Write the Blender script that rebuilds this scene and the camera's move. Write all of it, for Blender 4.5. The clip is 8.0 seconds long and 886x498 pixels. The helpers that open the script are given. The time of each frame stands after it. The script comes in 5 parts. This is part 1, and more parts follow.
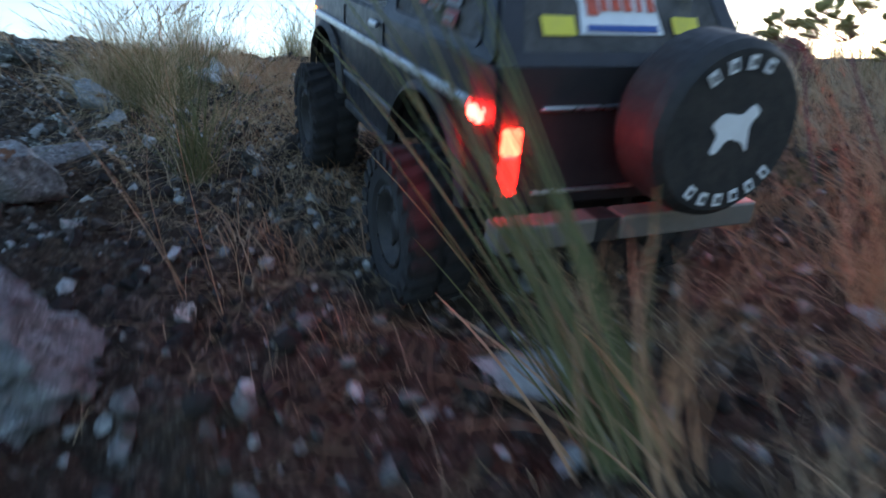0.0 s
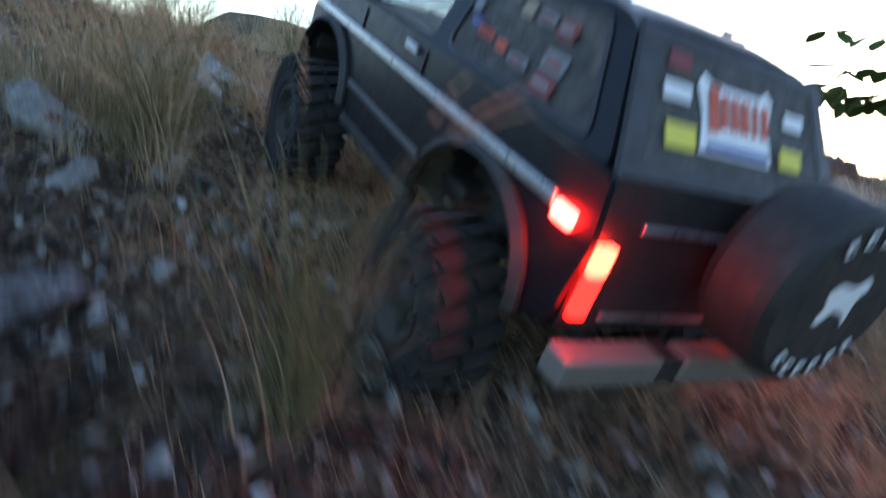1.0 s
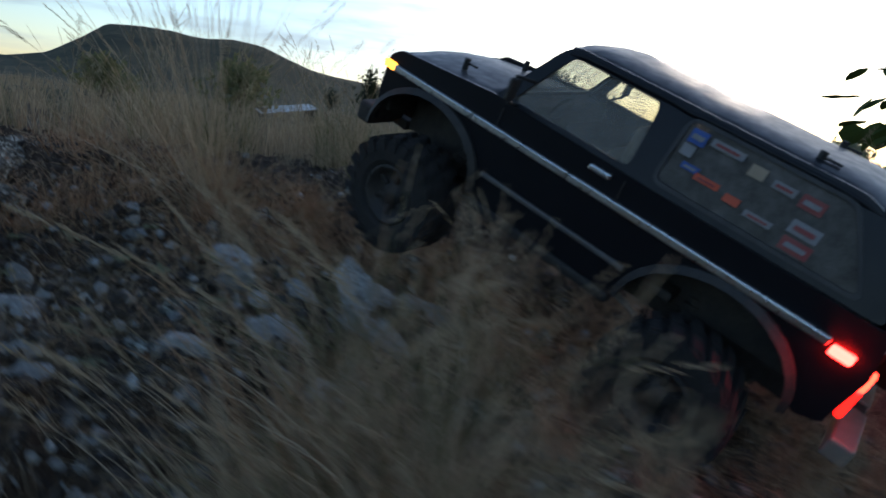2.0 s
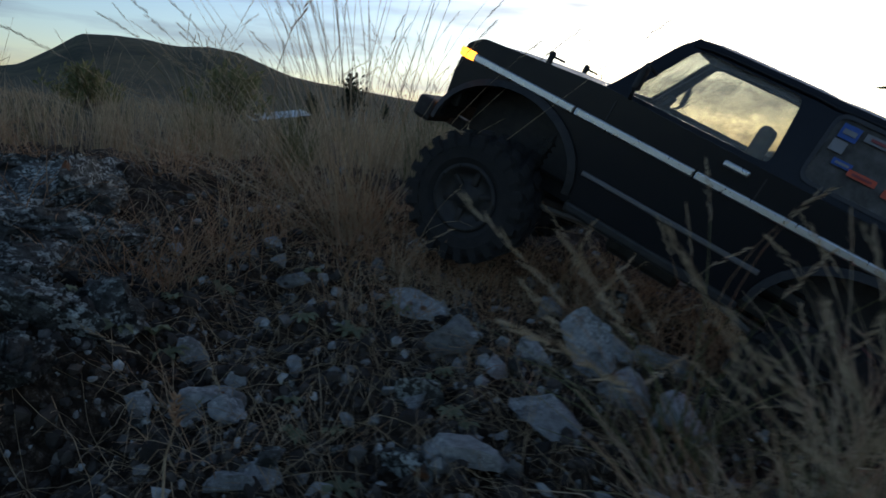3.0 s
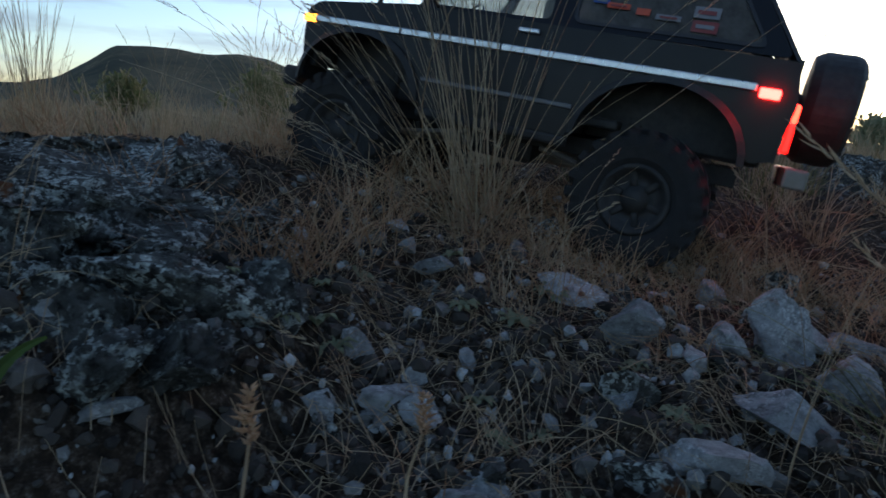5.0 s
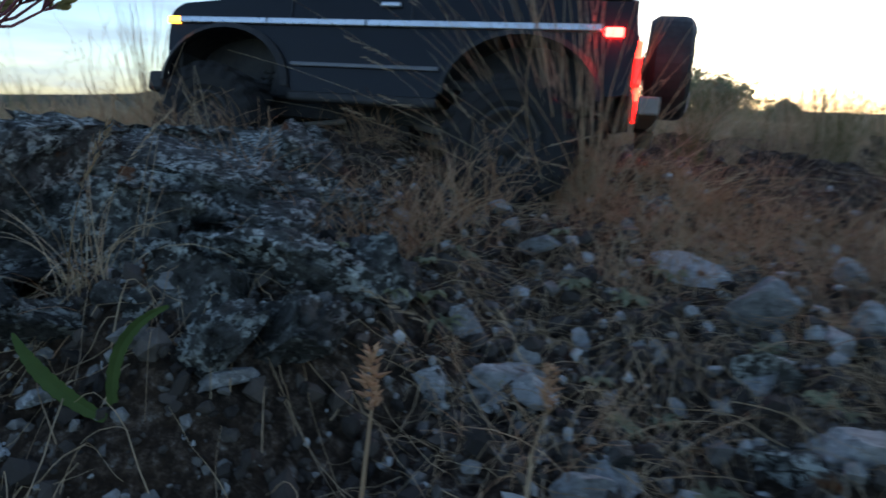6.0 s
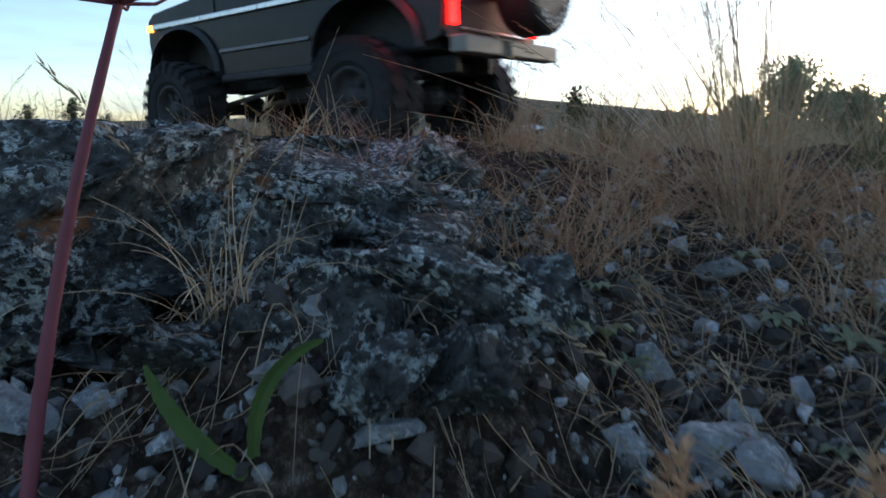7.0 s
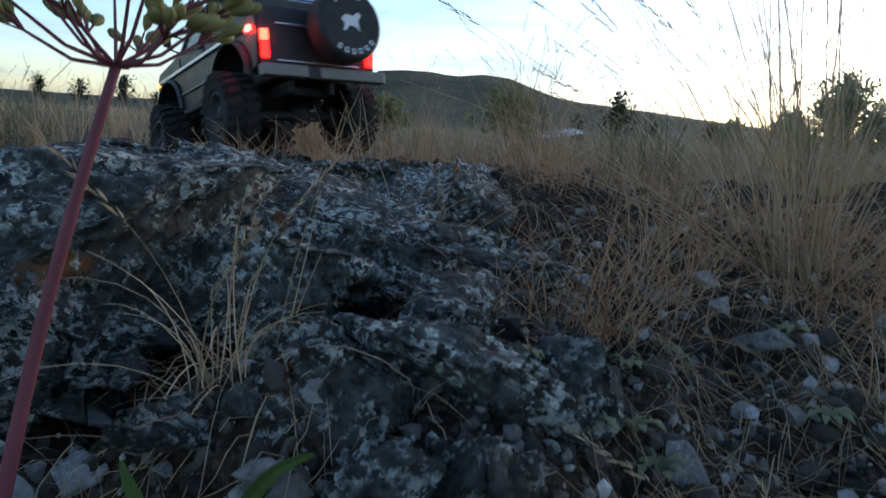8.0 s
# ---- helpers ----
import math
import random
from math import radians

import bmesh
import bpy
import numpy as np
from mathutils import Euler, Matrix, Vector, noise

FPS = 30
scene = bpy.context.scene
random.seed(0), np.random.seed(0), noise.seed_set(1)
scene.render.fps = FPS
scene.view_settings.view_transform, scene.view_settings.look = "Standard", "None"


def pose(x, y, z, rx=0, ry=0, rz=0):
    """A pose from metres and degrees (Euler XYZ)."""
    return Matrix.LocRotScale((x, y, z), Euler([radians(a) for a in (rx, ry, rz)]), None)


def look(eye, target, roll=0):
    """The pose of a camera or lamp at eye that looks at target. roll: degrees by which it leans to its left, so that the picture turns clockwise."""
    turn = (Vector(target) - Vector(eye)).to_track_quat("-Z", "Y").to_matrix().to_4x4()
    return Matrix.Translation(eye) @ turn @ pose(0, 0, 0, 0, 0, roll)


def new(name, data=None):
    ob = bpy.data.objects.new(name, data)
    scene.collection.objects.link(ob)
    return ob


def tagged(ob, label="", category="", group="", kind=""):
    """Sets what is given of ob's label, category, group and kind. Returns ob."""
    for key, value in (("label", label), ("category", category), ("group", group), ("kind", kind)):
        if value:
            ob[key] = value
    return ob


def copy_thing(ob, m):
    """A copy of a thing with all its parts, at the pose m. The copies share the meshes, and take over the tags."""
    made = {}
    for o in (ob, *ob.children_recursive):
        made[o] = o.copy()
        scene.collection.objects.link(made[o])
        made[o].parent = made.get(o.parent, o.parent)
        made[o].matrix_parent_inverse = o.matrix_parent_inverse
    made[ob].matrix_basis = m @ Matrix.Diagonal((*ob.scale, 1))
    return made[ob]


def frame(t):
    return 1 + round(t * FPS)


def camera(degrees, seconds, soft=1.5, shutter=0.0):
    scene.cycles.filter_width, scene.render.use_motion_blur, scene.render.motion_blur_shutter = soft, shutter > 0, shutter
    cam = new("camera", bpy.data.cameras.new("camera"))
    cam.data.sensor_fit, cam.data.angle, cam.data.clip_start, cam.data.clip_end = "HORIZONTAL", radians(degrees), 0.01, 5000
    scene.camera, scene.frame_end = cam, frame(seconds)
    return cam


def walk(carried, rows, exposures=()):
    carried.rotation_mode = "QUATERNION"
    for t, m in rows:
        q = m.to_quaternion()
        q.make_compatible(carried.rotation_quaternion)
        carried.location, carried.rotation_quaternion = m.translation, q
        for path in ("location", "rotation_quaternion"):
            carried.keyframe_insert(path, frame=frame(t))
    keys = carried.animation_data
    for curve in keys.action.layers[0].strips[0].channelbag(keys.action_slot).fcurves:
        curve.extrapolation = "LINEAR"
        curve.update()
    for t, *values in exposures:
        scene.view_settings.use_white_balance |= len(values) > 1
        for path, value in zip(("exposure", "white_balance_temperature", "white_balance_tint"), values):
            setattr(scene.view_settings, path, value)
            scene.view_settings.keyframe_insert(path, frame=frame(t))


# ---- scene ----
cam = camera(70.0, 8.0, soft=1.6, shutter=0.6)
PATH = [
    (0, 1.1135, -0.8339, -0.3006, 15.80, -12.85, 1.51),
    (0.5, 0.9402, -0.6732, -0.2561, 12.42, -13.42, -4.06),
    (1, 0.7565, -0.5300, -0.2015, 8.75, -12.49, -10.63),
    (1.2, 0.6701, -0.4600, -0.1074, 6.98, -12.25, -10.39),
    (1.4, 0.5775, -0.3950, -0.0394, 5.55, -12.29, -8.93),
    (1.5, 0.5339, -0.3655, -0.0195, 4.95, -12.32, -7.94),
    (1.7, 0.4499, -0.3012, -0.0375, 3.30, -11.86, -7.45),
    (2, 0.3023, -0.1953, -0.0326, 0.18, -11.31, -6.79),
    (2.2, 0.2320, -0.1646, -0.0207, -0.89, -11.09, -6.40),
    (3.3, 0.0682, -0.0266, -0.0645, -1.62, -10.89, -5.14),
    (3.5, 0.0724, -0.0321, -0.0704, -1.76, -10.76, -5.19),
    (4, 0.0605, 0.0002, -0.0817, -1.63, -10.47, -5.07),
    (4.5, 0.0242, 0.0341, -0.0880, 0.00, -10.81, -3.79),
    (4.7, 0.0003, 0.0170, -0.0853, 0.40, -10.93, -3.60),
    (5.8, -0.0210, 0.0152, -0.0928, 5.76, -12.14, -2.26),
    (6, -0.0221, 0.0277, -0.0985, 8.78, -12.14, -1.11),
    (6.5, -0.0555, 0.0522, -0.1151, 14.06, -10.69, 1.01),
    (7, -0.0640, 0.0721, -0.1086, 18.07, -10.57, -0.25),
    (7.5, -0.0709, 0.0902, -0.0985, 19.84, -10.69, -1.72),
    (8, -0.0695, 0.0980, -0.0832, 21.62, -11.01, -3.61),
]

# seconds, place, heading, nose-up tilt and lean of the truck
DRIVE = [
    (0, 0.9394, -0.1952, -0.4073, 127.96, 14.42, -0.07),
    (0.2, 0.8905, -0.1577, -0.3808, 128.41, 13.96, 4.28),
    (0.5, 0.8153, -0.0833, -0.3652, 127.35, 17.42, 3.32),
    (0.8, 0.7416, -0.0009, -0.3377, 127.83, 17.94, 0.69),
    (1, 0.6834, 0.0468, -0.3391, 127.48, 15.25, 1.55),
    (1.2, 0.5895, 0.1424, -0.3118, 130.19, 16.61, 2.33),
    (1.4, 0.5327, 0.2259, -0.2813, 134.68, 20.67, 1.79),
    (1.5, 0.5142, 0.2721, -0.2635, 137.03, 21.18, 1.30),
    (1.7, 0.4938, 0.3539, -0.2447, 140.85, 22.70, -0.93),
    (2, 0.4320, 0.4660, -0.2086, 144.07, 21.50, -7.34),
    (2.2, 0.4008, 0.5182, -0.1933, 147.20, 24.44, -8.82),
    (3.3, 0.2523, 0.6028, -0.2307, 155.44, 21.51, 0.80),
    (3.5, 0.2349, 0.6572, -0.2134, 166.10, 18.71, -1.10),
    (4, 0.1899, 0.7034, -0.1803, 157.11, 15.86, -4.54),
    (4.5, 0.1100, 0.7320, -0.1893, 153.02, 10.17, 0.05),
    (4.7, 0.0823, 0.7348, -0.1812, 152.35, 9.73, -0.25),
    (5.8, -0.1194, 0.7313, -0.1792, 171.71, 1.26, 10.49),
    (6, -0.1954, 0.7202, -0.1987, 171.87, 2.19, 11.42),
    (6.5, -0.3287, 0.7502, -0.1476, 172.79, 8.41, 8.05),
    (7, -0.4671, 0.8253, -0.1358, 162.94, -1.45, -1.98),
    (7.5, -0.6420, 0.9650, -0.1360, 157.49, -4.18, -3.44),
    (8, -0.7940, 1.0380, -0.1680, 149.91, -9.56, -1.34),
]

walk(cam, [(t, pose(x, y, z, 90 + p, r, h)) for t, x, y, z, h, p, r in PATH],
     exposures=[(t, e, 5830, 12) for t, e in ((0.0, 1.5), (0.5, 1.65), (1.0, 1.75), (1.5, 1.0), (2.2, 0.25), (3.5, -0.22), (4.5, 0.25), (4.7, 0.28), (5.8, 0.8), (7.0, 1.0), (8.0, 0.92))])

# ---- light: dusk, the sun just over the low ridge ahead and to one side ----
SUN_AZ, SUN_EL = -24.0, 12.0
world = bpy.data.worlds.new("dusk_sky")
scene.world = world
world.use_nodes = True
wn = world.node_tree
wn.nodes.clear()
sky = wn.nodes.new("ShaderNodeTexSky")
sky.sky_type = "NISHITA"
sky.sun_disc = False
sky.sun_elevation = radians(SUN_EL)
sky.sun_rotation = radians(-SUN_AZ)
sky.air_density, sky.dust_density, sky.ozone_density = 1.0, 0.7, 2.2
bg = wn.nodes.new("ShaderNodeBackground")
bg.inputs["Strength"].default_value = 0.15
wo = wn.nodes.new("ShaderNodeOutputWorld")
# thin streaks of cloud
coord = wn.nodes.new("ShaderNodeTexCoord")
squash = wn.nodes.new("ShaderNodeMapping")
squash.inputs["Scale"].default_value = (2.2, 2.2, 15.0)
streak = wn.nodes.new("ShaderNodeTexNoise")
streak.inputs["Scale"].default_value, streak.inputs["Detail"].default_value, streak.inputs["Roughness"].default_value = 1.6, 6.0, 0.55
veil = wn.nodes.new("ShaderNodeValToRGB")
veil.color_ramp.elements[0].position, veil.color_ramp.elements[0].color = 0.46, (0, 0, 0, 1)
veil.color_ramp.elements[1].position, veil.color_ramp.elements[1].color = 0.66, (0.6, 0.6, 0.6, 1)
cloud = wn.nodes.new("ShaderNodeMix")
cloud.data_type = "RGBA"
cloud.inputs[7].default_value = (1.9, 2.25, 2.7, 1)
wn.links.new(coord.outputs["Generated"], squash.inputs["Vector"])
wn.links.new(squash.outputs[0], streak.inputs["Vector"])
wn.links.new(streak.outputs["Fac"], veil.inputs[0])
wn.links.new(veil.outputs[0], cloud.inputs[0])
wn.links.new(sky.outputs[0], cloud.inputs[6])
wn.links.new(cloud.outputs[2], bg.inputs["Color"])
wn.links.new(bg.outputs[0], wo.inputs["Surface"])

sun = new("sun", bpy.data.lights.new("sun", "SUN"))
sun.data.energy, sun.data.angle, sun.data.color = 0.5, radians(10), (1.0, 0.78, 0.55)
sd = Vector((-math.sin(radians(SUN_AZ)), math.cos(radians(SUN_AZ)), math.tan(radians(SUN_EL))))
sun.matrix_world = look(sd * 20, (0, 0, 0))


# ---- materials ----
class Nodes:
    """A short hand for node trees."""

    def __init__(self, name):
        self.mat = bpy.data.materials.new(name)
        self.mat.use_nodes = True
        self.t = self.mat.node_tree
        self.t.nodes.clear()
        self.out = self.t.nodes.new("ShaderNodeOutputMaterial")
        self.b = self.t.nodes.new("ShaderNodeBsdfPrincipled")
        self.t.links.new(self.b.outputs[0], self.out.inputs["Surface"])
        self.coord = None

    def link(self, a, b):
        self.t.links.new(a, b)

    def place(self, world_space=False):
        if world_space:
            return self.t.nodes.new("ShaderNodeNewGeometry").outputs["Position"]
        return self.t.nodes.new("ShaderNodeTexCoord").outputs["Object"]

    def noise(self, scale, detail=6.0, rough=0.6, at=None, distortion=0.0):
        n = self.t.nodes.new("ShaderNodeTexNoise")
        n.inputs["Scale"].default_value = scale
        n.inputs["Detail"].default_value = detail
        n.inputs["Roughness"].default_value = rough
        n.inputs["Distortion"].default_value = distortion
        self.link(at if at is not None else self.place(), n.inputs["Vector"])
        return n.outputs["Fac"]

    def cells(self, scale, at=None, feature="F1"):
        n = self.t.nodes.new("ShaderNodeTexVoronoi")
        n.feature = feature
        n.inputs["Scale"].default_value = scale
        self.link(at if at is not None else self.place(), n.inputs["Vector"])
        return n

    def ramp(self, fac, stops):
        r = self.t.nodes.new("ShaderNodeValToRGB")
        e = r.color_ramp.elements
        while len(e) < len(stops):
            e.new(0.5)
        for el, (p, c) in zip(e, stops):
            el.position = p
            el.color = (*c, 1) if isinstance(c, tuple) else (c, c, c, 1)
        self.link(fac, r.inputs[0])
        return r.outputs[0]

    def mix(self, fac, a, b, how="MIX"):
        m = self.t.nodes.new("ShaderNodeMix")
        m.data_type = "RGBA"
        m.blend_type = how
        for sock, v in ((m.inputs[0], fac), (m.inputs[6], a), (m.inputs[7], b)):
            if isinstance(v, (int, float)):
                sock.default_value = v
            elif isinstance(v, tuple):
                sock.default_value = (*v, 1)
            else:
                self.link(v, sock)
        return m.outputs[2]

    def random(self, island=False):
        if island:
            return self.t.nodes.new("ShaderNodeNewGeometry").outputs["Random Per Island"]
        return self.t.nodes.new("ShaderNodeObjectInfo").outputs["Random"]

    def set(self, **kw):
        for k, v in kw.items():
            s = self.b.inputs[k.replace("_", " ")]
            if isinstance(v, (int, float)):
                s.default_value = v
            elif isinstance(v, tuple):
                s.default_value = (*v, 1) if len(v) == 3 else v
            else:
                self.link(v, s)
        return self

    def bump(self, height, strength=0.5, distance=0.002):
        b = self.t.nodes.new("ShaderNodeBump")
        b.inputs["Strength"].default_value = strength
        b.inputs["Distance"].default_value = distance
        self.link(height, b.inputs["Height"])
        self.link(b.outputs[0], self.b.inputs["Normal"])
        return self


def rock_material(name, dark, light, lichen, spread):
    """Weathered stone: dark pitted crust, pale lichen in small patches, a few rusty spots."""
    n = Nodes(name)
    at = n.place(True)
    body = n.ramp(n.noise(130, 8, 0.74, at), [(0.36, dark), (0.68, light)])
    patch = n.ramp(n.noise(240, 5, 0.62, at), [(spread, 0.0), (spread + 0.035, 1.0)])
    zone = n.ramp(n.noise(46, 5, 0.7, at), [(0.45, 0.06), (0.57, 1.0)])
    spot = n.ramp(n.noise(520, 5, 0.7, at), [(0.42, 0.0), (0.6, 1.0)])
    col = n.mix(n.mix(1.0, patch, zone, "MULTIPLY"), body, n.mix(spot, lichen, tuple(c * 0.45 for c in lichen)))
    crust = n.ramp(n.noise(95, 6, 0.7, at), [(0.62, 0.0), (0.66, 0.85)])
    col = n.mix(crust, col, tuple(c * 0.6 for c in lichen))
    rust = n.ramp(n.noise(24, 4, 0.6, at), [(0.64, 0.0), (0.68, 0.9)])
    col = n.mix(rust, col, (0.17, 0.07, 0.025))
    moss = n.ramp(n.noise(60, 5, 0.7, at), [(0.6, 0.0), (0.7, 0.8)])
    col = n.mix(moss, col, (0.035, 0.03, 0.015))
    tint = n.ramp(n.random(), [(0.0, 0.7), (1.0, 1.15)])
    col = n.mix(1.0, col, tint, "MULTIPLY")
    n.set(Base_Color=col, Roughness=0.92, Specular_IOR_Level=0.2)
    return n.bump(n.mix(0.5, n.noise(110, 10, 0.8, at), n.noise(520, 6, 0.7, at)), 1.0, 0.006).mat


def soil_material():
    n = Nodes("stony_soil")
    at = n.place(True)
    col = n.ramp(n.noise(120, 10, 0.78, at), [(0.34, (0.012, 0.0095, 0.0075)), (0.49, (0.038, 0.029, 0.021)), (0.58, (0.13, 0.1, 0.075)), (0.68, (0.4, 0.39, 0.35))])
    big = n.ramp(n.noise(5, 5, 0.65, at), [(0.42, 0.0), (0.65, 0.5)])
    col = n.mix(big, col, n.ramp(n.noise(260, 8, 0.75, at), [(0.38, (0.02, 0.014, 0.009)), (0.55, (0.11, 0.068, 0.038)), (0.7, (0.28, 0.19, 0.11))]))
    far = n.ramp(n.noise(0.05, 10, 0.72, at), [(0.36, (0.018, 0.022, 0.012)), (0.5, (0.06, 0.055, 0.028)), (0.66, (0.13, 0.105, 0.055))])
    scrub = n.ramp(n.noise(0.5, 6, 0.7, at), [(0.5, 0.0), (0.6, 0.8)])
    far = n.mix(scrub, far, (0.02, 0.024, 0.013))
    g = n.t.nodes.new("ShaderNodeNewGeometry")
    length = n.t.nodes.new("ShaderNodeVectorMath")
    length.operation = "LENGTH"
    n.link(g.outputs["Position"], length.inputs[0])
    span = n.t.nodes.new("ShaderNodeMapRange")
    span.inputs[1].default_value, span.inputs[2].default_value = 2.0, 9.0
    n.link(length.outputs["Value"], span.inputs[0])
    col = n.mix(span.outputs[0], col, far)
    n.set(Base_Color=col, Roughness=0.95, Specular_IOR_Level=0.15)
    return n.bump(n.noise(240, 8, 0.8, at), 1.0, 0.004).mat


def plant_material(name, a, b, c, rough=0.75, island=True, through_light=0.35):
    n = Nodes(name)
    col = n.ramp(n.random(island), [(0.0, a), (0.5, b), (1.0, c)])
    col = n.mix(n.ramp(n.noise(90, 4, 0.6), [(0.3, 0.0), (0.7, 0.6)]), col, tuple(v * 0.6 for v in b))
    n.set(Base_Color=col, Roughness=rough, Specular_IOR_Level=0.2)
    tr = n.t.nodes.new("ShaderNodeBsdfTranslucent")
    n.link(col, tr.inputs["Color"])
    m = n.t.nodes.new("ShaderNodeMixShader")
    m.inputs[0].default_value = through_light
    n.link(n.b.outputs[0], m.inputs[1])
    n.link(tr.outputs[0], m.inputs[2])
    n.link(m.outputs[0], n.out.inputs["Surface"])
    return n.mat


def paint(name, colour, rough=0.35, metal=0.0, dust=0.25, dust_colour=(0.16, 0.13, 0.1), scale=40.0, coat=0.0, gloss=0.5):
    n = Nodes(name)
    d = n.ramp(n.noise(scale, 8, 0.7), [(0.4, 0.0), (0.75, dust)])
    n.set(Base_Color=n.mix(d, colour, dust_colour), Metallic=metal, Coat_Weight=coat, Specular_IOR_Level=gloss)
    n.set(Roughness=n.ramp(n.noise(scale * 2.5, 5, 0.6), [(0.3, rough), (0.75, min(1.0, rough + 0.25))]))
    return n.mat


def glow(name, colour, strength, hot=None):
    n = Nodes(name)
    n.set(Base_Color=colour, Roughness=0.25, Emission_Color=hot or colour, Emission_Strength=strength)
    return n.mat


def clear_glass(name, tint=(0.8, 0.82, 0.8), rough=0.05, haze=0.25):
    """Thin clear plastic with a film of dust."""
    n = Nodes(name)
    tr = n.t.nodes.new("ShaderNodeBsdfTransparent")
    tr.inputs["Color"].default_value = (*tint, 1)
    n.set(Base_Color=(0.35, 0.33, 0.3), Roughness=0.3)
    m = n.t.nodes.new("ShaderNodeMixShader")
    n.link(n.ramp(n.noise(60, 6, 0.7), [(0.3, haze * 0.5), (0.8, haze * 1.5)]), m.inputs[0])
    n.link(tr.outputs[0], m.inputs[1])
    n.link(n.b.outputs[0], m.inputs[2])
    n.link(m.outputs[0], n.out.inputs["Surface"])
    return n.mat


ROCK = rock_material("lichened_rock", (0.011, 0.0115, 0.011), (0.14, 0.14, 0.124), (0.68, 0.72, 0.66), 0.49)
PALE = rock_material("pale_stone", (0.2, 0.202, 0.195), (0.56, 0.575, 0.565), (0.7, 0.72, 0.71), 0.48)
RED = rock_material("red_stone", (0.1, 0.05, 0.035), (0.22, 0.13, 0.1), (0.35, 0.3, 0.27), 0.62)
SOIL = soil_material()
STRAW = plant_material("dry_straw", (0.5, 0.37, 0.22), (0.66, 0.53, 0.35), (0.4, 0.27, 0.16))
RUSSET = plant_material("russet_dry_grass", (0.56, 0.32, 0.17), (0.64, 0.43, 0.26), (0.38, 0.2, 0.11))
OLIVE = plant_material("olive_grass", (0.13, 0.15, 0.06), (0.22, 0.22, 0.1), (0.38, 0.31, 0.17))
GREEN = plant_material("green_leaf", (0.07, 0.12, 0.03), (0.11, 0.16, 0.045), (0.15, 0.18, 0.06))
SAGE = plant_material("sagebrush_leaf", (0.24, 0.27, 0.16), (0.32, 0.34, 0.21), (0.38, 0.37, 0.24), 0.75, True, 0.5)
STEM = plant_material("purple_stem", (0.2, 0.06, 0.075), (0.24, 0.08, 0.09), (0.2, 0.07, 0.07), 0.6, False, 0.1)
POD = plant_material("green_seed_pod", (0.34, 0.36, 0.12), (0.42, 0.38, 0.15), (0.36, 0.26, 0.12))
TWIG = plant_material("grey_twig", (0.1, 0.08, 0.06), (0.15, 0.12, 0.1), (0.2, 0.17, 0.14), 0.85, True, 0.0)
FIR = plant_material("dark_conifer", (0.02, 0.03, 0.015), (0.03, 0.04, 0.02), (0.04, 0.05, 0.025))

BODY = paint("dusty_dark_grey_paint", (0.005, 0.006, 0.009), 0.3, 0.0, 0.03, (0.045, 0.048, 0.053), 30, 0.2, 0.15)
BODY_SHADER = BODY.node_tree.nodes["Principled BSDF"].inputs
BODY_SHADER["Coat Roughness"].default_value = 0.2
BODY_SHADER["Sheen Weight"].default_value, BODY_SHADER["Sheen Roughness"].default_value = 0.14, 0.3
BODY_SHADER["Sheen Tint"].default_value = (0.7, 0.78, 0.9, 1)
TRIM = paint("dull_dark_trim", (0.14, 0.14, 0.145), 0.35, 0.6, 0.3, (0.1, 0.085, 0.07), 60)
LABEL = paint("faded_white_vinyl", (0.2, 0.2, 0.21), 0.5, 0.0, 0.5, (0.1, 0.09, 0.08), 120)
BOULDER = rock_material("grey_boulder", (0.1, 0.1, 0.1), (0.38, 0.385, 0.38), (0.58, 0.6, 0.6), 0.5)
BLACKP = paint("black_paint", (0.012, 0.012, 0.014), 0.4, 0.0, 0.35, (0.06, 0.05, 0.045))
PLASTIC = paint("black_plastic", (0.012, 0.012, 0.012), 0.55, 0.0, 0.5, (0.06, 0.05, 0.04), 60)
RUBBER = paint("dusty_tyre_rubber", (0.014, 0.014, 0.014), 0.85, 0.0, 0.5, (0.035, 0.03, 0.026), 70)
CHROME = paint("dull_chrome", (0.62, 0.64, 0.66), 0.22, 1.0, 0.3, (0.3, 0.28, 0.25), 90)
STEEL = paint("satin_metal", (0.22, 0.2, 0.175), 0.5, 0.6, 0.4, (0.25, 0.21, 0.17), 60)
WHITE = paint("white_vinyl", (0.75, 0.75, 0.74), 0.5, 0.0, 0.3, (0.4, 0.36, 0.3), 80)
ORANGE = paint("orange_red_vinyl", (0.5, 0.07, 0.025), 0.5)
BLUE = paint("blue_vinyl", (0.02, 0.07, 0.28), 0.5)
YELLOW = paint("yellow_vinyl", (0.7, 0.6, 0.05), 0.5)
REDV = paint("red_vinyl", (0.2, 0.03, 0.03), 0.5)
TAN = paint("tan_interior", (0.3, 0.24, 0.17), 0.7)
LAMP_RED = glow("lit_red_lens", (0.9, 0.02, 0.01), 4.0, (1.0, 0.006, 0.002))
LAMP_HOT = glow("bright_red_lens", (0.9, 0.04, 0.025), 80.0, (1.0, 0.006, 0.0022))
LAMP_TAIL = glow("hot_tail_lens", (1.0, 0.1, 0.05), 20.0, (1.0, 0.014, 0.004))
LAMP_AMBER = glow("lit_amber_lens", (1.0, 0.4, 0.02), 5.0, (1.0, 0.33, 0.02))
GLASS = clear_glass("dusty_clear_window")
SMOKE = clear_glass("smoked_window", (0.12, 0.12, 0.13), 0.1, 0.25)


